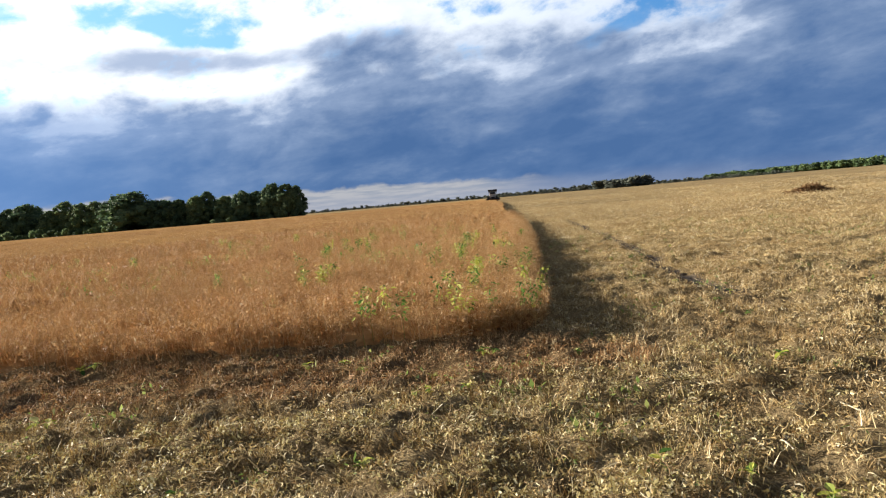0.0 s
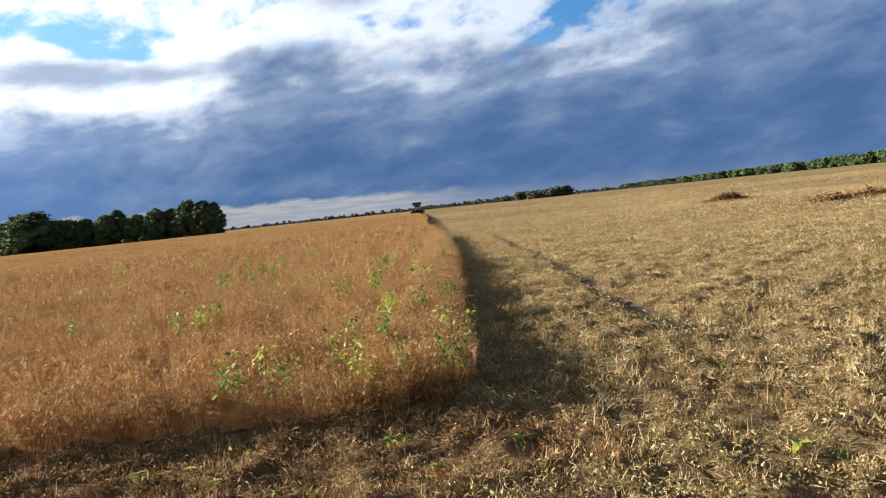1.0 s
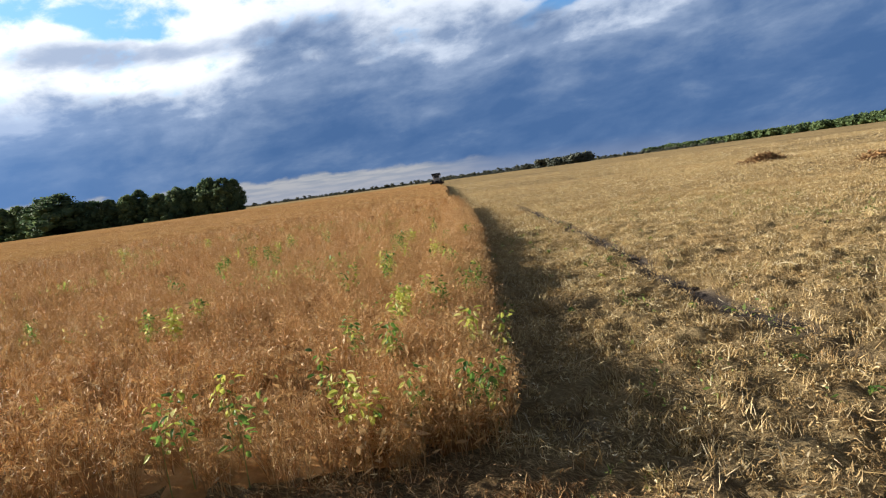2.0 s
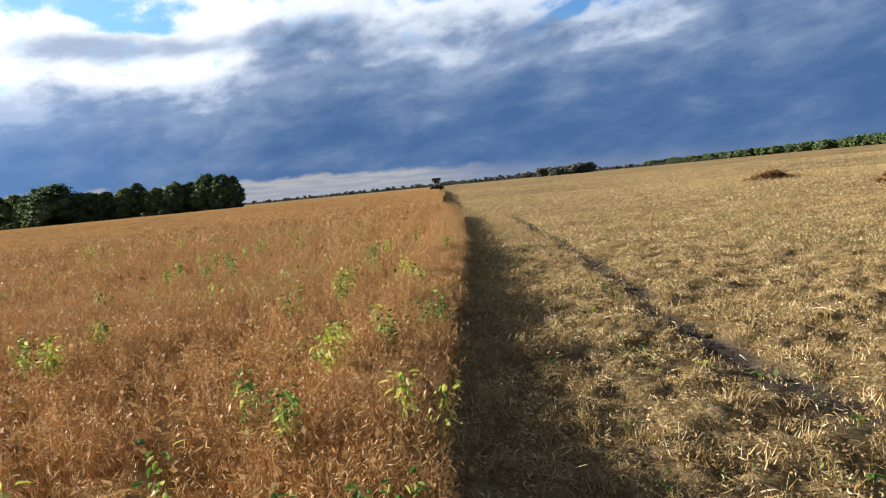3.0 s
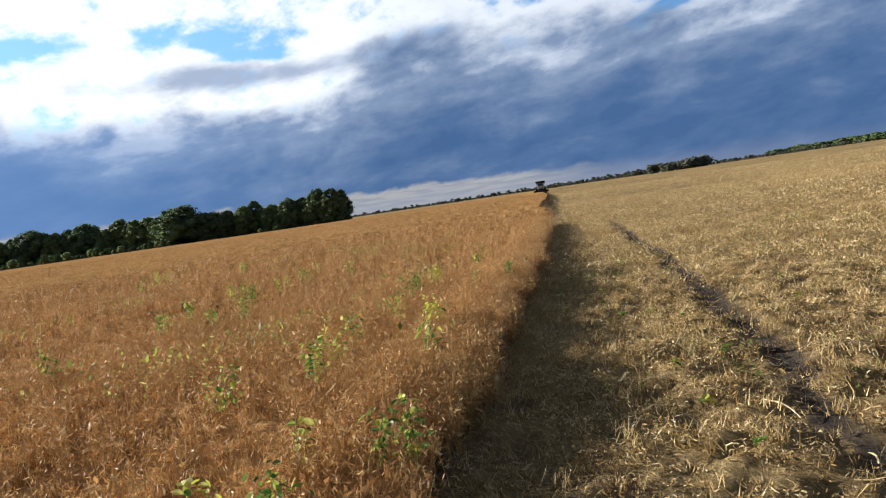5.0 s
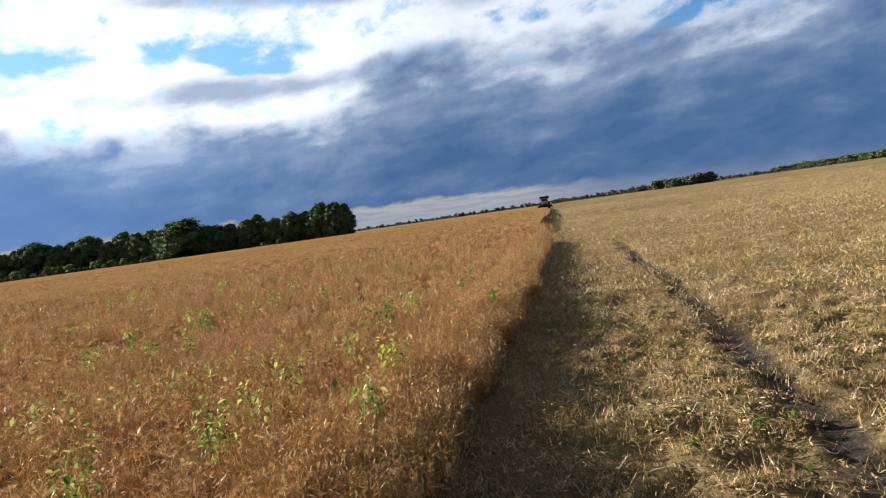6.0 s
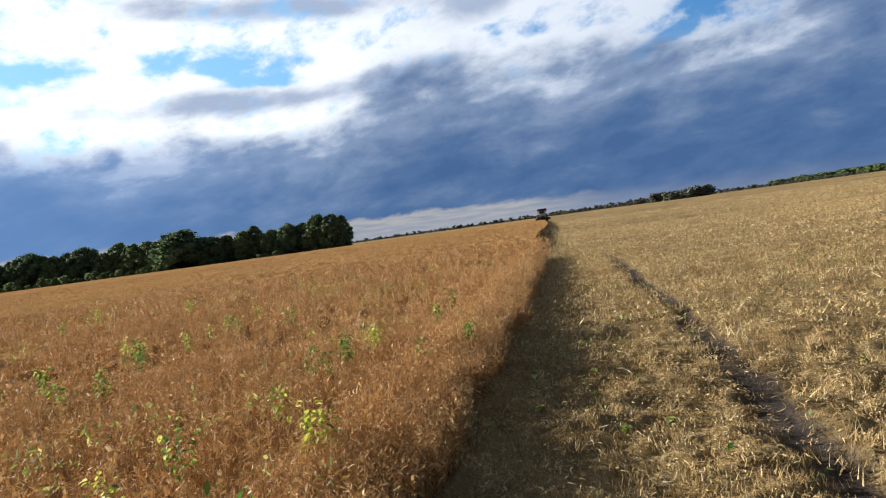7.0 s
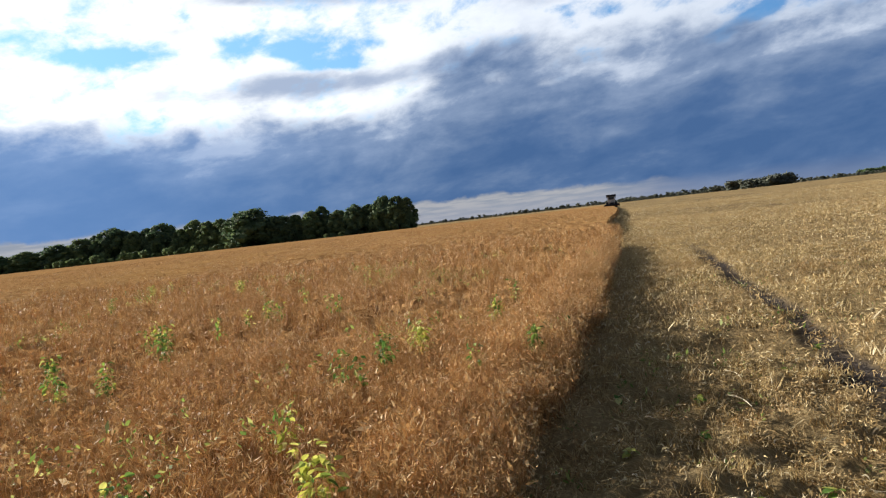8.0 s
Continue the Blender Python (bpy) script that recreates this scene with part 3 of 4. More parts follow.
def build_straw():
    fine = [shred_clump(20, 0.04, 0.0027, 0.042, 0.7) for _ in range(24)] + [shred_clump(9, 0.09, 0.0021, 0.05, 0.45) for _ in range(6)] + [straw_clump(2, 0.17, 0.0028, 0.05, 0.25) for _ in range(2)]
    mid = [shred_clump(13, 0.055, 0.0043, 0.075, 0.7) for _ in range(18)] + [straw_clump(2, 0.15, 0.0045, 0.07, 0.35) for _ in range(2)]
    fine += [stem_tuft(16, 0.065, 0.0034, 0.05) for _ in range(12)]
    mid += [stem_tuft(12, 0.07, 0.0055, 0.08) for _ in range(8)]
    rough = [crumb_clump(11, 0.045, 0.0065, 0.14) for _ in range(12)]
    coarse = [crumb_clump(9, 0.085, 0.010, 0.32) for _ in range(10)]
    v, t = merge([strew(112, 0, 7.0, -8, 11, 1.5, 21, fine, 0.7, 1.5), strew(48, 7.0, 19, -14, 22, 1.5, 33, mid, 0.7, 1.5), strew(15.0, 19, 52, -22, 55, 2, 66, rough, 0.7, 1.4), strew(1.2, 52, 140, 0, 110, 20, 145, coarse, 0.7, 1.4)])
    tagged(new("straw_litter", tri_mesh("straw_litter", v, t, STRAW)), "pale chopped straw strewn over the stubble", "straw", kind="stuff")
    v, t = merge([strew(112, 0, 7.0, -8, 11, 1.5, 21, fine, 0.7, 1.5, True), strew(38, 7.0, 19, -14, 22, 1.5, 33, mid, 0.7, 1.5, True)])
    tagged(new("crop_litter", tri_mesh("crop_litter", v, t, RED_STRAW)), "flattened reddish-brown crop stalks before the standing crop", "straw", kind="stuff")


build_straw()


def build_chaff():
    """Crumpled olive-gold chaff and half-green leaf crumbs where the mower turned, before the front of the crop."""
    crumbs = [crumb_clump(20, 0.017, 0.0038, 0.036) for _ in range(18)] + [shred_clump(12, 0.032, 0.003, 0.04, 0.8) for _ in range(8)]
    n = 9000
    x, y = rng.uniform(-6.5, 6.0, n), rng.uniform(1.6, 6.6, n)
    edge_y = 4.9 + 0.25 * (x + 1) * (x > -1) + 1.2 * (lattice(x * 0.8, y * 0.8, 81) - 0.5)
    keep = (y < edge_y) & (rng.uniform(0, 1, n) < (0.1 + 1.0 * lattice(x * 2.6, y * 2.6, 82)) * np.clip(1.0 - (x - 0.3) / 3.0, 0.15, 1)) & (np.abs(np.arctan2(x - 0.3, y + 0.9)) < radians(50))
    x, y = x[keep], y[keep]
    v, t = scatter(crumbs, np.stack([x, y, height(x, y) + 0.006], 1), rng.uniform(0, 6.283, len(x)), rng.uniform(0.7, 1.5, len(x)), rng.normal(0, 0.3, len(x)))
    chaff = material("olive_chaff", [(0.0, (0.17, 0.125, 0.05)), (0.35, (0.40, 0.32, 0.13)), (0.75, (0.62, 0.52, 0.25)), (1.0, (0.78, 0.71, 0.46))], 0.6, through_light=0.25, stain=(1.4, (0.33, 0.31, 0.11), 0.4))
    tagged(new("chaff", tri_mesh("chaff", v, t, chaff)), "crumpled olive-gold chaff heaped on the stubble", "chaff", kind="stuff")


build_chaff()


# ---- straw heaps ----
def straw_heap(x, y, wide, deep, tall, turn):
    n = int(60 * wide)
    tv = [straw_clump(5, 0.36, 0.016, 0.12, 0.5) for _ in range(6)]
    px, py = rng.normal(0, wide * 0.26, n), rng.normal(0, deep * 0.26, n)
    pz = tall * np.exp(-(px / wide * 2.6) ** 2 - (py / deep * 2.6) ** 2) * rng.uniform(0.3, 1.0, n)
    v, t = scatter(tv, np.stack([px, py, pz], 1), rng.uniform(0, 6.28, n), rng.uniform(0.7, 1.3, n), rng.normal(0, 0.5, n))
    a = np.linspace(0, 2 * math.pi, 24, endpoint=False)
    rings = [np.stack([np.cos(a) * wide * 0.5 * r, np.sin(a) * deep * 0.5 * r, tall * 0.75 * (1 - r * r) * (0.7 + 0.6 * lattice(a * 2 + r * 9, a * 0 + x, 51)) - 0.02], 1) for r in (1.0, 0.8, 0.55, 0.3, 0.08)]
    core = np.concatenate(rings)
    f = []
    for k in range(4):
        for i in range(24):
            j = (i + 1) % 24
            f += [(k * 24 + i, k * 24 + j, k * 24 + 24 + j), (k * 24 + i, k * 24 + 24 + j, k * 24 + 24 + i)]
    v, t = merge([(v, t), (core, np.array(f))])
    ob = new("straw_heap", tri_mesh("straw_heap", v, t, HEAP))
    ob.matrix_world = pose(x, y, 0.02, 0, 0, turn)
    return tagged(ob, "dark brown heap of old straw lying on the stubble", "straw heap", "straw heaps on the field")


for row in ((24.6, 45.5, 3.4, 1.5, 0.55, 12), (21.6, 31.0, 2.4, 1.0, 0.22, 5), (24.3, 31.6, 2.8, 1.1, 0.30, -4)):
    straw_heap(*row)


# ---- trees ----
def heart():
    bm = bmesh.new()
    bmesh.ops.create_icosphere(bm, subdivisions=2, radius=1.0)
    v = np.array([p.co[:] for p in bm.verts])
    t = np.array([[p.index for p in f.verts] for f in bm.faces])
    bm.free()
    return v, t


HEART = heart()


def crown(height_m, width, blobs, n, leaf, low, hearts=False):
    """Leaf clumps over several lobes, thinner at the rim, with gaps."""
    out_v, hearts_v = [], []
    for b in range(blobs):
        a, r = rng.uniform(0, 6.28), width * rng.uniform(0.05, 0.30)
        h = height_m * (low + (0.84 - low) * (b + 0.5) / blobs)
        c = np.array([r * math.cos(a), r * math.sin(a), h])
        rad = np.array([width * rng.uniform(0.22, 0.34), width * rng.uniform(0.22, 0.34), height_m * rng.uniform(0.13, 0.20)])
        if hearts:
            hv, ht = HEART
            k = rng.uniform(0.5, 0.98, len(hv))
            hearts_v.append((c + hv * rad * k[:, None], ht))
        m = n // blobs
        d = rng.normal(size=(m, 3))
        d /= np.linalg.norm(d, axis=1)[:, None]
        p = c + d * rad * (rng.uniform(0.35, 1.25, m) ** 0.45)[:, None]
        p[:, 2] = np.clip(p[:, 2], 0.3, height_m)
        u, v = rng.normal(size=(m, 3)), rng.normal(size=(m, 3))
        s = leaf * rng.uniform(0.5, 1.2, m)[:, None]
        u, v = u / np.linalg.norm(u, axis=1)[:, None] * s, v / np.linalg.norm(v, axis=1)[:, None] * s
        fold = d * s * 0.4
        quad = np.stack([p - u, p + v + fold, p + u, p - v + fold], 1)
        out_v.append(quad.reshape(-1, 3))
    v = np.concatenate(out_v)
    k = np.arange(len(v) // 4)[:, None] * 4
    t = np.concatenate([k + [0, 1, 2], k + [0, 2, 3]])
    return merge([(v, t)] + hearts_v)


def trunk(height_m, w):
    bits = [spike((0, 0, -0.1), (rng.normal(0, 0.2), rng.normal(0, 0.2), height_m * 0.8), w, 7)]
    for _ in range(5):
        z = height_m * rng.uniform(0.25, 0.55)
        a = rng.uniform(0, 6.28)
        bits.append(spike((0, 0, z), (math.cos(a) * height_m * 0.2, math.sin(a) * height_m * 0.2, z + height_m * 0.22), w * 0.45, 5))
    return merge(bits)


def lobed_crown(width, low, peak, lobes, leaves, leaf):
    """A crown to ten metres: lobes set over a domed outline, each a clump of leaves round a leafy core, with gaps between."""
    bits, quads = [], []
    for k in range(lobes):
        f = (k + 0.5) / lobes
        h = low + (1 - low) * f ** 0.9
        # widest at 'peak' of the crown's height
        r = width / 2 * max(0.08, 1 - ((f - peak) / (1.0 - peak if f > peak else peak + 0.5)) ** 2) ** 0.62
        a = k * 2.4 + rng.normal(0, 0.35)
        size = width * rng.uniform(0.09, 0.19) * (1.15 - 0.45 * f)
        rad = np.array([size, size, size * rng.uniform(0.75, 1.15)])
        reach = max(0.0, r - size * 0.75) * rng.uniform(0.75, 1.12)
        c = np.array([reach * math.cos(a), reach * math.sin(a), min(10 * h, 10 - rad[2] * 0.8) + rng.normal(0, 0.2)])
        hv, ht = HEART
        bits.append((c + hv * rad * rng.uniform(0.45, 0.85, len(hv))[:, None], ht))
        m = leaves // lobes
        d = rng.normal(size=(m, 3))
        d /= np.linalg.norm(d, axis=1)[:, None]
        p = c + d * rad * rng.uniform(0.72, 1.12, m)[:, None]
        p[:, 2] = np.maximum(p[:, 2], 0.25)
        s = leaf * rng.uniform(0.5, 1.25, m)[:, None]
        # leaves lie roughly along the lobe's surface
        u = np.cross(d, rng.normal(size=(m, 3)))
        u = u / np.linalg.norm(u, axis=1)[:, None]
        w = np.cross(d, u) + d * rng.normal(0, 0.5, m)[:, None]
        quads.append(np.stack([p - u * s, p + w * s * 0.8, p + u * s, p - w * s], 1).reshape(-1, 3))
    mid_v, mid_t = HEART
    bits.append((mid_v * (width * 0.30, width * 0.30, 10 * (1 - low) * 0.36) * rng.uniform(0.8, 1.0, len(mid_v))[:, None] + (0, 0, 10 * (low + (1 - low) * 0.45)), mid_t))
    v = np.concatenate(quads)
    k = np.arange(len(v) // 4)[:, None] * 4
    return merge([(v, np.concatenate([k + [0, 1, 2], k + [0, 2, 3]]))] + bits)


def make_tree(width, low, peak, lobes, mat, label):
    """A tree ten metres tall at the origin."""
    root = new("tree")
    for name, (v, t), m in (("trunk", trunk(9.5, 0.22), BARK), ("crown", lobed_crown(width, low, peak, lobes, 3400, 0.26), mat)):
        ob = new(name, tri_mesh(name, v, t, m))
        ob.parent = root
    return tagged(root, label, "tree", "trees of the grove")


def grove():
    dark = "dark green broadleaf tree in a dense grove at the field's edge"
    light = "lighter green tree at the thin end of the grove"
    kinds = {"round": [make_tree(10.0, 0.02, 0.36, 60, LEAF, dark) for _ in range(3)], "upright": [make_tree(6.5, 0.02, 0.26, 50, LEAF, dark) for _ in range(3)],
             "light": [make_tree(8.0, 0.02, 0.28, 54, LEAF_LIGHT, light) for _ in range(3)]}
    used = []

    def plant(kind, b, far, tall, wide):
        turn, n = rng.uniform(0, 360), sum(k == kind for k, _ in used) % len(kinds[kind])
        own = {"round": 10.0, "upright": 6.5, "light": 8.0}[kind]
        m = pose(2.4 + far * math.sin(radians(b)), 10.3 + far * math.cos(radians(b)), 0, 0, 0, turn) @ Matrix.Diagonal((wide / own, wide / own, tall / 10, 1))
        first = (kind, n) not in used
        used.append((kind, n))
        (kinds[kind][n] if first else copy_thing(kinds[kind][n], Matrix.Identity(4))).matrix_basis = m

    # bearing, rise of the top over the crop and width, in degrees
    for kind, b, rise, wide in (("upright", -13.95, 2.62, 1.25), ("upright", -14.75, 2.80, 1.5), ("round", -15.9, 2.85, 1.9), ("upright", -17.2, 2.42, 1.5), ("round", -18.4, 2.40, 1.7),
                                ("light", -19.8, 2.15, 1.6), ("upright", -21.2, 2.62, 1.5), ("light", -22.1, 2.35, 1.5), ("upright", -23.4, 2.2, 1.5), ("round", -24.6, 2.2, 2.0), ("round", -27.0, 2.92, 3.5),
                                ("light", -29.3, 2.42, 1.7), ("light", -30.4, 2.30, 1.5), ("light", -31.4, 2.5, 1.6), ("light", -32.4, 1.95, 1.5), ("round", -33.8, 2.5, 2.0), ("upright", -34.9, 2.2, 1.4),
                                ("light", -35.9, 2.1, 1.5), ("round", -37.4, 2.5, 2.2), ("upright", -38.6, 2.0, 1.3), ("light", -39.6, 1.9, 1.9), ("round", -41.3, 1.6, 2.0), ("light", -43.2, 1.4, 2.0),
                                ("round", -45.2, 1.3, 2.1), ("light", -47.2, 1.2, 2.0), ("round", -49.2, 1.1, 2.1)):
        far = float(np.interp(b, [-50, -38, -27, -13.4], [470, 420, 330, 280])) + rng.uniform(-3, 5)
        plant(kind, b, far, far * radians(rise) * rng.uniform(0.98, 1.04) + 0.4, far * radians(wide) * 1.45)
    # the second rank, lower, closes the gaps
    b = -14.6
    while b > -48:
        far = float(np.interp(b, [-50, -38, -27, -13.4], [470, 420, 330, 280])) + rng.uniform(10, 16)
        plant(("round", "upright")[int(rng.integers(0, 2))], b, far, far * radians(1.75 + rng.uniform(-0.2, 0.3)) * (0.65 if b < -41 else 1.0), far * radians(2.6))
        b -= rng.uniform(1.0, 1.6)


grove()


def far_woods(name, label, rows, n, leaf, mat=LEAF_FAR):
    """Woods far off: many crowns in one mesh. Rows: bearing, distance, height."""
    tv = [crown(1.0, 1.25, 7, n, leaf, 0.05, True) for _ in range(6)]
    rows = np.array(rows)
    b = np.radians(rows[:, 0])
    xyz = np.stack([np.sin(b) * rows[:, 1], np.cos(b) * rows[:, 1], 0 * b], 1)
    v, t = scatter(tv, xyz, rng.uniform(0, 6.28, len(b)), rows[:, 2])
    tagged(new(name, tri_mesh(name, v, t, mat)), label, "woods", kind="stuff")


def along(b0, b1, step, far, tall, jitter=0.35):
    """Trees along a line of bearings; far and tall are pairs, from the first bearing to the last."""
    out, b = [], b0
    while b < b1:
        f = (b - b0) / (b1 - b0)
        out.append((b, (far[0] + (far[1] - far[0]) * f) * rng.uniform(0.98, 1.03), (tall[0] + (tall[1] - tall[0]) * f) * rng.uniform(1 - jitter, 1 + jitter * 0.6)))
        b += step * rng.uniform(0.6, 1.4)
    return out


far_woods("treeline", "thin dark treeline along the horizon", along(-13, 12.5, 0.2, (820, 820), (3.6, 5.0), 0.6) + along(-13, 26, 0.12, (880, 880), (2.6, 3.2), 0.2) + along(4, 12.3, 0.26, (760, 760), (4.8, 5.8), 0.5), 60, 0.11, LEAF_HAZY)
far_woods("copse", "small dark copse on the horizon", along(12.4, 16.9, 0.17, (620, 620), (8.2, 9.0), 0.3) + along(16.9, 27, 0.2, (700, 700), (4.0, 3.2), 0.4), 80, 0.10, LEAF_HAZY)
far_woods("forest_edge", "green edge of a sunlit forest beyond the stubble", along(21, 52, 0.22, (900, 400), (7.0, 11.0), 0.18) + along(21, 52, 0.22, (930, 420), (7.5, 12.0), 0.15), 80, 0.13)


def shrub_row():
    rows = along(-42, -28.5, 0.5, (398, 320), (4.6, 3.4), 0.5) + [(-21.0, 284, 2.2), (-19.7, 282, 2.6), (-24.6, 300, 1.8)]
    meshes = [tri_mesh("shrub", v, t, (LEAF_FAR, LEAF_LIGHT)[k % 2]) for k, (v, t) in enumerate(crown(1.0, 1.1, 7, 420, 0.06, 0.12, True) for _ in range(5))]
    for i, (b, far, h) in enumerate(rows):
        ob = new("shrub", meshes[i % 5])
        ob.matrix_world = pose(2.4 + far * math.sin(radians(b)), 10.3 + far * math.cos(radians(b)), 0, 0, 0, 70 * i) @ Matrix.Scale(h, 4)
        tagged(ob, "pale green shrub before the dark grove", "shrub", "shrubs before the grove")


shrub_row()


# ---- combine harvester ----
PAINT = material("faded_paint", [(0.0, (0.58, 0.58, 0.57)), (1.0, (0.72, 0.72, 0.71))], 0.5, "noise", 1.0, stain=(0.8, (0.22, 0.17, 0.11), 0.5))
DARK = material("dark_steel", [(0.0, (0.03, 0.03, 0.032)), (1.0, (0.06, 0.06, 0.062))], 0.6, "noise", 2.0)
RUST = material("rust_red", [(0.0, (0.20, 0.07, 0.03)), (1.0, (0.34, 0.14, 0.06))], 0.7, "noise", 1.5)
RUBBER = material("rubber", [(0.0, (0.02, 0.02, 0.02)), (1.0, (0.045, 0.042, 0.04))], 0.85, "noise", 4.0)
GLASS = material("cab_glass", [(0.0, (0.05, 0.06, 0.07)), (1.0, (0.07, 0.085, 0.1))], 0.08, "noise", 1.0)


def block(sx, sy, sz, at, bevel=0.05, taper=1.0):
    bm = bmesh.new()
    bmesh.ops.create_cube(bm, size=1.0)
    for v in bm.verts:
        k = taper if v.co.z > 0 else 1.0
        v.co = Vector((v.co.x * sx * k, v.co.y * sy * k, v.co.z * sz)) + Vector(at)
    bmesh.ops.bevel(bm, geom=list(bm.edges), offset=bevel, segments=2, affect="EDGES")
    return bm


def tube(radius, length, m, sides=20):
    bm = bmesh.new()
    bmesh.ops.create_cone(bm, cap_ends=True, segments=sides, radius1=radius, radius2=radius, depth=length, matrix=m)
    return bm


def combine_harvester():
    """Faces the camera, down the field (-y)."""
    root = new("combine_harvester")
    part("body", block(2.3, 5.2, 1.7, (0, 1.6, 2.0), 0.12, 0.95), PAINT, root)
    part("grain_tank", block(2.9, 2.6, 0.75, (0, 1.0, 3.45), 0.08, 1.06), DARK, root, "dark open grain tank")
    cab = part("cab", block(2.2, 1.5, 1.7, (0, -1.3, 2.35), 0.1, 0.96), PAINT, root)
    part("windscreen", block(1.7, 0.06, 0.75, (0, -2.06, 2.72), 0.02), GLASS, cab, "dark glass windscreen")
    part("cab_roof", block(2.4, 1.9, 0.2, (0, -1.35, 3.3), 0.06), DARK, cab)
    part("feeder", block(1.2, 1.9, 0.7, (0, -2.4, 1.15), 0.06), DARK, root)
    header = part("header", block(4.6, 0.9, 0.4, (0, -3.4, 0.55), 0.05), RUST, root, "rust-red cutting header")
    bm = tube(0.28, 4.4, pose(0, -3.9, 0.85, 0, 90, 0), 6)
    part("reel", bm, DARK, header, "hexagonal pick-up reel")
    for s in (-1, 1):
        part("header_end", block(0.12, 1.7, 0.6, (s * 2.3, -3.8, 0.62), 0.03), DARK, header)
    for x, y, r, w in ((-1.35, -1.0, 0.85, 0.6), (1.35, -1.0, 0.85, 0.6), (-1.15, 3.4, 0.55, 0.4), (1.15, 3.4, 0.55, 0.4)):
        wheel = part("wheel", tube(r, w, pose(x, y, r, 0, 90, 0), 28), RUBBER, root)
        part("rim", tube(r * 0.5, w + 0.06, pose(x, y, r, 0, 90, 0), 20), PAINT, wheel)
    part("unloading_pipe", tube(0.16, 4.2, pose(1.45, 2.6, 3.35, 90, 0, 0), 14), PAINT, root)
    part("chopper", block(1.8, 1.1, 0.9, (0, 4.5, 1.3), 0.1), DARK, root)
    for s in (-1, 1):
        part("mirror", block(0.2, 0.06, 0.4, (s * 1.25, -1.9, 2.8), 0.02), DARK, cab)
    root.matrix_world = pose(14.6, 226, 0, 0, 0, -3) @ Matrix.Diagonal((1.0, 1.0, 1.05, 1.0))
    tagged(root, "grey combine harvester cutting the ripe crop far off", "combine harvester")


combine_harvester()


# ---- weeds ----
def leaf_mesh(name, mat, length, wide, droop):
    bm = bmesh.new()
    rows = []
    for i, w in enumerate((0.12, 0.8, 1.0, 0.7, 0.05)):
        f = i / 4
        z = -droop * f * f * length
        rows.append([bm.verts.new((s * w * wide * 0.5, f * length, z + (0.16 * wide if s else 0))) for s in (-1, 0, 1)])
    for a, b in zip(rows, rows[1:]):
        for k in (0, 1):
            bm.faces.new((a[k], a[k + 1], b[k + 1], b[k]))
    me = bpy.data.meshes.new(name)
    bm.to_mesh(me)
    bm.free()
    me.materials.append(mat)
    return me


GREEN_LEAVES = [leaf_mesh("leaf", GREEN, 0.055, 0.034, 0.5), leaf_mesh("leaf", GREEN, 0.045, 0.032, 0.25)]
YELLOW_LEAVES = [leaf_mesh("leaf", YELLOW, 0.06, 0.042, 0.5), leaf_mesh("leaf", YELLOW, 0.048, 0.036, 0.25)]


def weed(x, y, tall, leaves, yellow):
    root = new("weed")
    bits = [spike((0, 0, 0), (rng.normal(0, 0.03), rng.normal(0, 0.03), tall), 0.005)]
    for _ in range(2):
        a = rng.uniform(0, 6.28)
        bits.append(spike((0, 0, tall * 0.5), (0.07 * math.cos(a), 0.07 * math.sin(a), tall * rng.uniform(0.8, 1.0)), 0.003))
    v, t = merge(bits)
    stem = new("stem", tri_mesh("stem", v, t, STALK))
    stem.parent = root
    for k in range(leaves):
        h = tall * (0.52 + 0.48 * (k + 0.5) / leaves)
        ob = new("leaf", (YELLOW_LEAVES if rng.uniform() < yellow else GREEN_LEAVES)[k % 2])
        ob.parent = root
        a = rng.uniform(0, 360)
        off = rng.uniform(0.0, 0.085)
        ob.matrix_basis = pose(off * -math.sin(radians(a)), off * math.cos(radians(a)), h, rng.uniform(-60, 45), rng.uniform(-40, 40), a) @ Matrix.Scale(rng.uniform(0.5, 1.2), 4)
    root.matrix_world = pose(x, y, 0, 0, 0, rng.uniform(0, 360))
    word = "yellow-green" if yellow > 0.4 else "fresh green"
    tagged(root, word + " leafy weed standing among the ripe crop", "weed", "weeds in the crop")


WEEDS_NEAR = [(-1.04, 7.35), (-0.68, 7.35), (0.01, 7.4), (0.72, 7.47), (0.37, 7.61), (-0.97, 7.97), (-0.33, 8.05), (0.29, 8.78), (0.99, 8.8), (-0.15, 9.4), (0.29, 10.29), (0.73, 10.88),
              (0.3, 10.9), (-2.31, 11.34), (-2.71, 11.41), (1.25, 11.63), (0.62, 11.64), (-4.46, 12.35), (-2.41, 12.4), (-0.42, 13.09), (0.09, 13.71), (1.17, 13.99), (0.13, 14.47), (0.08, 15.18)]
WEEDS_FAR = [(-3.71, 15.32), (1.01, 15.34), (0.33, 16.36), (-3.41, 17.61), (0.37, 17.98), (-2.88, 18.11), (1.37, 18.22), (-3.64, 18.29), (-2.41, 18.32), (1.95, 18.64), (0.37, 18.97), (-3.74, 19),
             (0.68, 19.32), (-2.9, 20.05), (-10.05, 20.67), (-3.33, 20.69), (1.26, 21.02), (-3.81, 21.18), (-2.83, 21.24), (-3.23, 22.71), (1.48, 22.72), (-2.8, 22.83), (-1.7, 23.16), (-3.12, 25.08),
             (-9.21, 27.34), (-7.13, 29.92), (-11.2, 31.69), (-11.52, 33.17)]
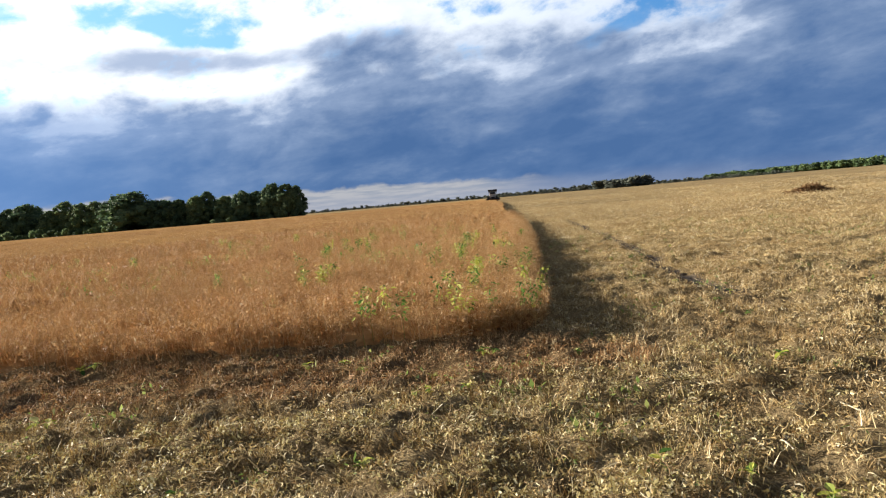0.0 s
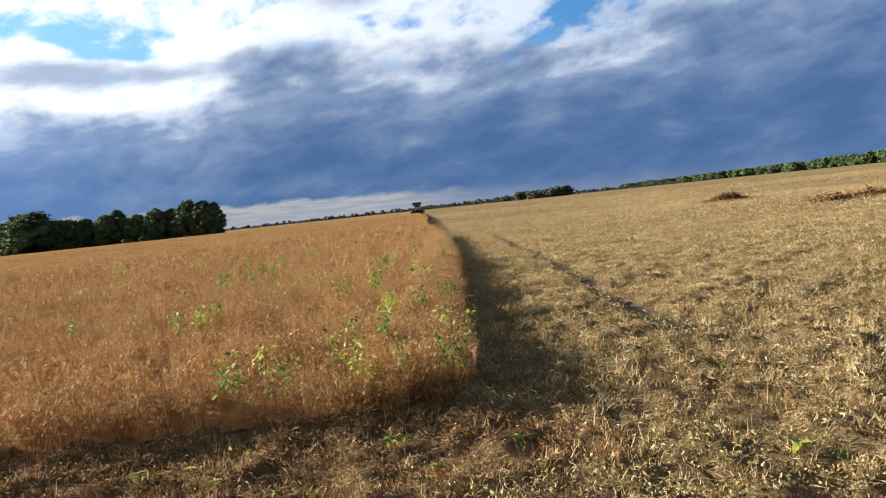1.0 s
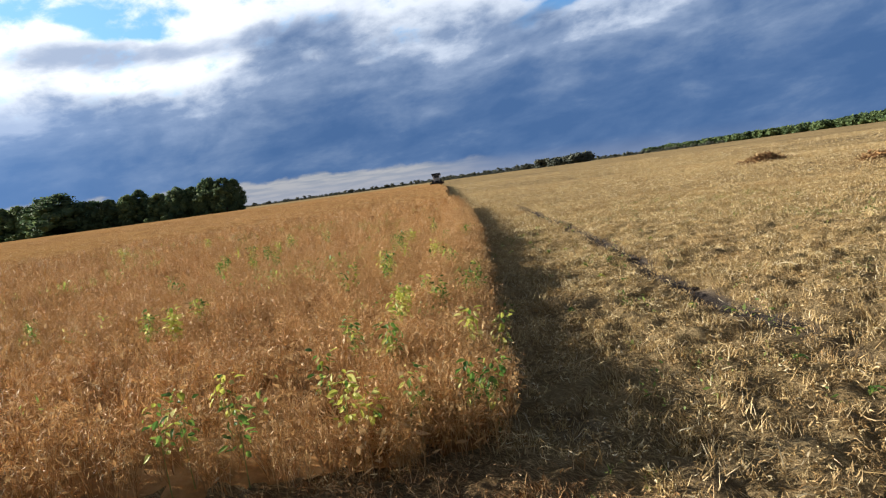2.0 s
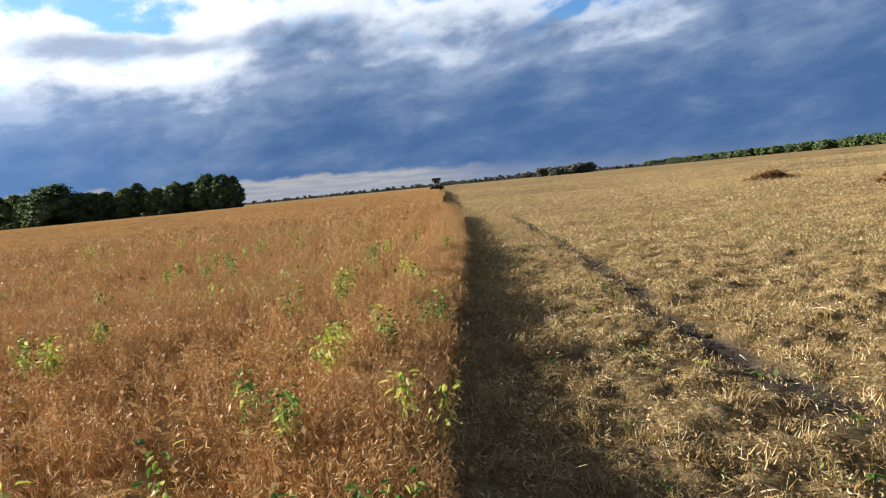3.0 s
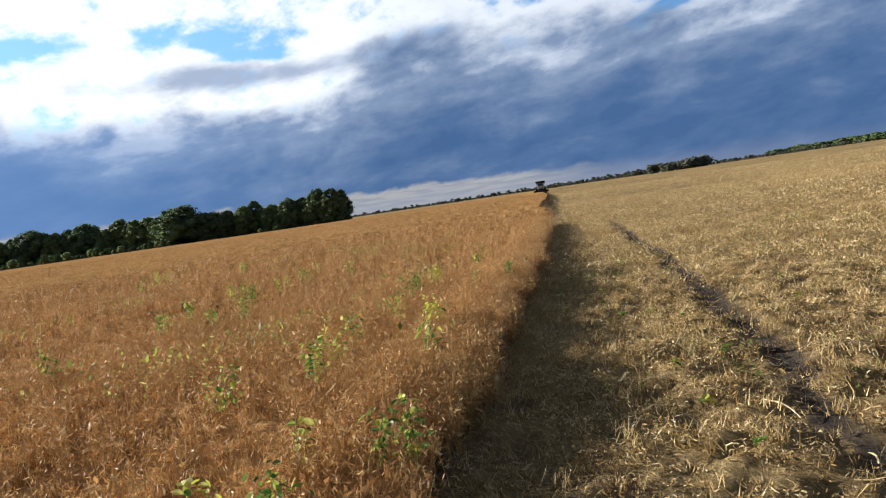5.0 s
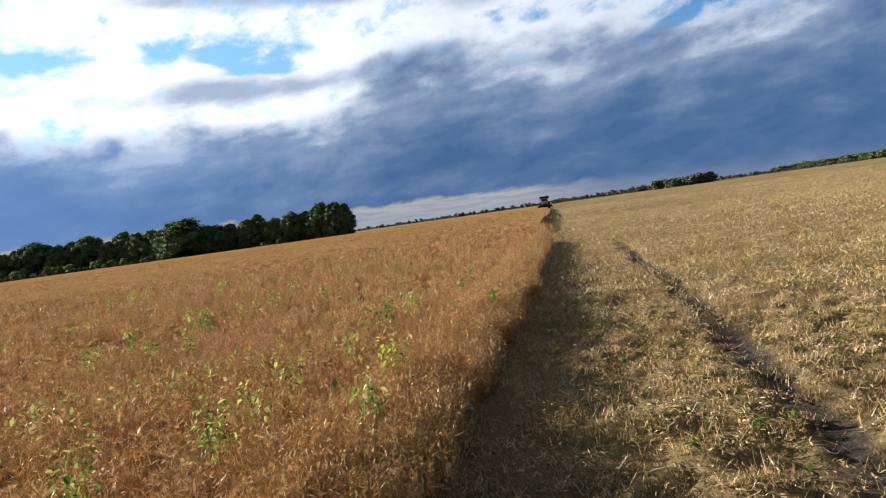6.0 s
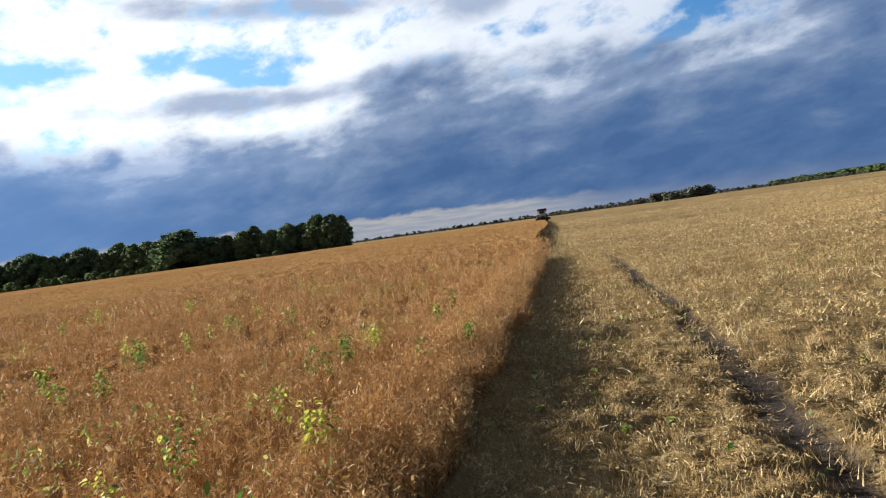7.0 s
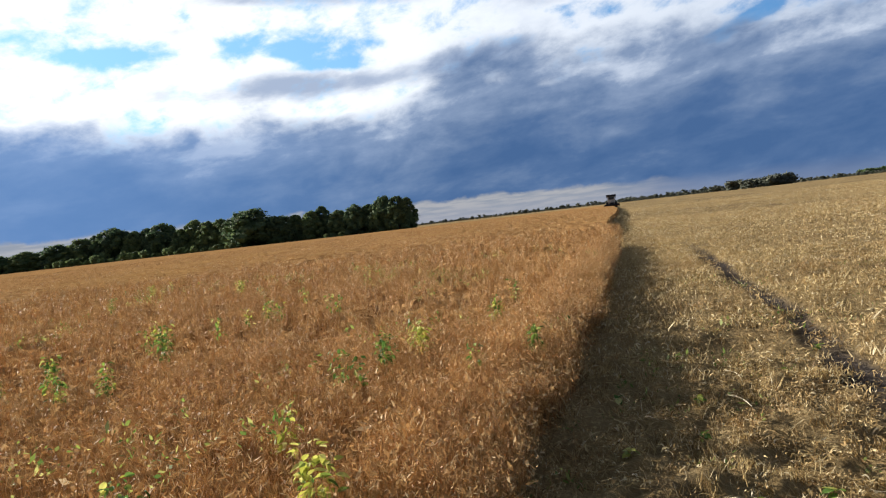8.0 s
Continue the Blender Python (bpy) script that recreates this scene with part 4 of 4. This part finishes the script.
for x, y in WEEDS_NEAR + WEEDS_FAR:
    tint = rng.choice([0.05, 0.2, 0.2, 0.85])
    for _ in range(int(rng.integers(1, 4 if y > 10 else 3))):
        weed(x + rng.normal(0, 0.07), y + rng.normal(0, 0.09), rng.uniform(0.56, 0.70), int(rng.integers(28, 46)), tint)


def seedling(x, y, yellow):
    root = new("seedling")
    v, t = spike((0, 0, -0.01), (0.005, 0, 0.06), 0.004)
    ob = new("stem", tri_mesh("stem", v, t, STALK))
    ob.parent = root
    for k in range(int(rng.integers(5, 10))):
        leaf = new("leaf", (YELLOW_LEAVES if rng.uniform() < yellow else GREEN_LEAVES)[k % 2])
        leaf.parent = root
        leaf.matrix_basis = pose(0, 0, rng.uniform(0.03, 0.07), rng.uniform(-10, 50), rng.uniform(-20, 20), rng.uniform(0, 360)) @ Matrix.Scale(rng.uniform(0.8, 1.5), 4)
    root.matrix_world = pose(x, y, float(height(np.array(x), np.array(y))), 0, 0, rng.uniform(0, 360))
    tagged(root, ("pale yellow" if yellow > 0.5 else "small green") + " seedling sprouting from the stubble", "seedling", "seedlings in the stubble")


SPROUTS = [(3.1, 7.9), (0.3, 6.6), (1.1, 6.3), (3.2, 12.8), (3.6, 9.8), (3.2, 7.3), (3.4, 10.2), (2.2, 10.7), (3.6, 8.7), (3.2, 11.8), (2.6, 17.9), (3.7, 15.3), (3.2, 16.0), (5.5, 17.2), (3.2, 13.6),
           (3.7, 13.9), (5.2, 16.0), (2.6, 16.8), (3.1, 17.1), (4.6, 19.5), (3.6, 16.2), (3.2, 17.8)]
SPROUTS_FRONT = [(-4.0, 6.9), (-4.2, 7.0), (-3.4, 5.1), (-3.5, 5.1), (-1.6, 6.5), (-1.2, 6.4), (0.0, 5.2), (-0.3, 5.1), (0.5, 6.0), (0.2, 6.5), (-1.0, 6.2), (-0.3, 5.8), (1.0, 3.4), (1.4, 3.2), (1.7, 3.0),
                 (-1.7, 3.5), (-0.7, 3.9), (2.6, 5.3)]
for x, y in SPROUTS:
    seedling(x, y, 0.15)
for x, y in SPROUTS_FRONT:
    seedling(x, y, 0.6)


# ---- loose green among crop and stubble ----
def leaf_quads(n, size):
    """A small spray of leaves."""
    bits = []
    for _ in range(n):
        c = rng.normal(0, 0.045, 3)
        u, v = r3() * size * 0.5, r3() * size
        bits.append((np.array([c - v, c - u * 0.9, c + v, c + u]), np.array([(0, 1, 2), (0, 2, 3)])))
    return merge(bits)


def build_green():
    sprays = [leaf_quads(10, 0.0125) for _ in range(10)]
    n = 5200
    x, y = rng.uniform(-16, 3.5, n), rng.uniform(FRONT, 34, n)
    keep = (x < edge(y) - 0.05) & (lattice(x * 0.8, y * 0.5, 71) * 0.6 + lattice(x * 2.5, y * 2.0, 72) * 0.4 > 0.70)
    x, y = x[keep], y[keep]
    z = rng.uniform(0.40, 0.60, len(x))
    v, t = scatter(sprays, np.stack([x, y, z], 1), rng.uniform(0, 6.28, len(x)), rng.uniform(0.6, 1.3, len(x)))
    spray_mat = material("green_spray", [(0.0, (0.10, 0.17, 0.04)), (0.5, (0.25, 0.32, 0.07)), (1.0, (0.58, 0.56, 0.20))], 0.5, through_light=0.45)
    tagged(new("bindweed", tri_mesh("bindweed", v, t, spray_mat)), "yellow-green sprays of bindweed through the crop", "weeds", kind="stuff")
    n = 9000
    x, y = rng.uniform(-8, 12, n), rng.uniform(2, 26, n)
    keep = ((x > edge(y) + 0.05) | (y < FRONT - 0.1)) & (lattice(x * 0.9, y * 0.9, 73) * 0.5 + lattice(x * 3, y * 3, 74) * 0.5 > 0.61)
    x, y = x[keep], y[keep]
    v, t = scatter(sprays, np.stack([x, y, height(x, y) + 0.03], 1), rng.uniform(0, 6.28, len(x)), rng.uniform(0.5, 1.15, len(x)))
    shoot_mat = material("green_shoot", [(0.0, (0.09, 0.14, 0.035)), (0.6, (0.19, 0.26, 0.065)), (1.0, (0.38, 0.42, 0.13))], 0.55, through_light=0.4)
    tagged(new("green_shoots", tri_mesh("green_shoots", v, t, shoot_mat)), "dull green shoots scattered over the stubble", "weeds", kind="stuff")


build_green()


# ---- single stalks and clods ----
PALE = material("pale_stalk", [(0.0, (0.55, 0.45, 0.27)), (1.0, (0.72, 0.64, 0.45))], 0.5, "noise", 9.0)
CLOD = material("soil_clod", [(0.0, (0.05, 0.04, 0.032)), (1.0, (0.12, 0.095, 0.075))], 0.95, "noise", 14.0, bump=0.8, bump_scale=40.0, gloss=0.05)


def stalk(x, y, length, turn):
    """A dry, slightly bowed stalk with two knots, lying on the ground."""
    bm = bmesh.new()
    rings = []
    for i in range(9):
        f = i / 8
        r = 0.0055 * (1 - 0.4 * f) * (1.5 if i in (3, 6) else 1.0)
        c = Vector(((f - 0.5) * length, 0.06 * length * math.sin(f * 3.1), 0.012 + 0.02 * math.sin(f * 3.1)))
        rings.append([bm.verts.new(c + Vector((0, r * math.cos(k * 1.0472), r * math.sin(k * 1.0472)))) for k in range(6)])
    for a, b in zip(rings, rings[1:]):
        for k in range(6):
            bm.faces.new((a[k], a[(k + 1) % 6], b[(k + 1) % 6], b[k]))
    bm.faces.new(rings[0][::-1]), bm.faces.new(rings[-1])
    bm.normal_update()
    me = bpy.data.meshes.new("stalk")
    bm.to_mesh(me)
    bm.free()
    me.materials.append(PALE)
    ob = new("stalk", me)
    ob.matrix_world = pose(x, y, float(height(np.array(x), np.array(y))) + 0.02, 0, 0, turn)
    tagged(ob, "pale dry stalk lying on the chopped straw", "stalk", "stalks on the stubble")


for row in ((2.47, 4.1, 0.46, 98), (1.76, 3.56, 0.14, 95), (3.5, 17.9, 0.36, -70), (3.0, 13.34, 0.24, -12), (5.0, 11.1, 0.24, -66), (3.62, 18.6, 0.3, -75), (3.6, 12.5, 0.42, -80), (3.6, 13.4, 0.26, 84), (4.4, 13.7, 0.25, 20)):
    stalk(*row)


def clod(x, y, size):
    bm = bmesh.new()
    bmesh.ops.create_icosphere(bm, subdivisions=3, radius=1.0)
    for v in bm.verts:
        v.co = v.co * (0.75 + 0.5 * noise.noise(v.co * 1.6 + Vector((x, y, 0))))
        v.co = Vector((v.co.x * size, v.co.y * size * 0.8, v.co.z * size * 0.45))
    bm.normal_update()
    me = bpy.data.meshes.new("clod")
    bm.to_mesh(me)
    bm.free()
    me.materials.append(CLOD)
    ob = new("clod", me)
    ob.matrix_world = pose(x, y, float(height(np.array(x), np.array(y))) + size * 0.1, 0, 0, 40 * x)
    tagged(ob, "dark clod of soil among the chopped straw", "clod", "clods on the field")


for row in ((1.14, 4.2, 0.07), (1.9, 3.9, 0.06), (4.1, 13.9, 0.07), (4.25, 15.2, 0.06), (3.85, 11.2, 0.08), (4.6, 17.6, 0.07)):
    clod(*row)
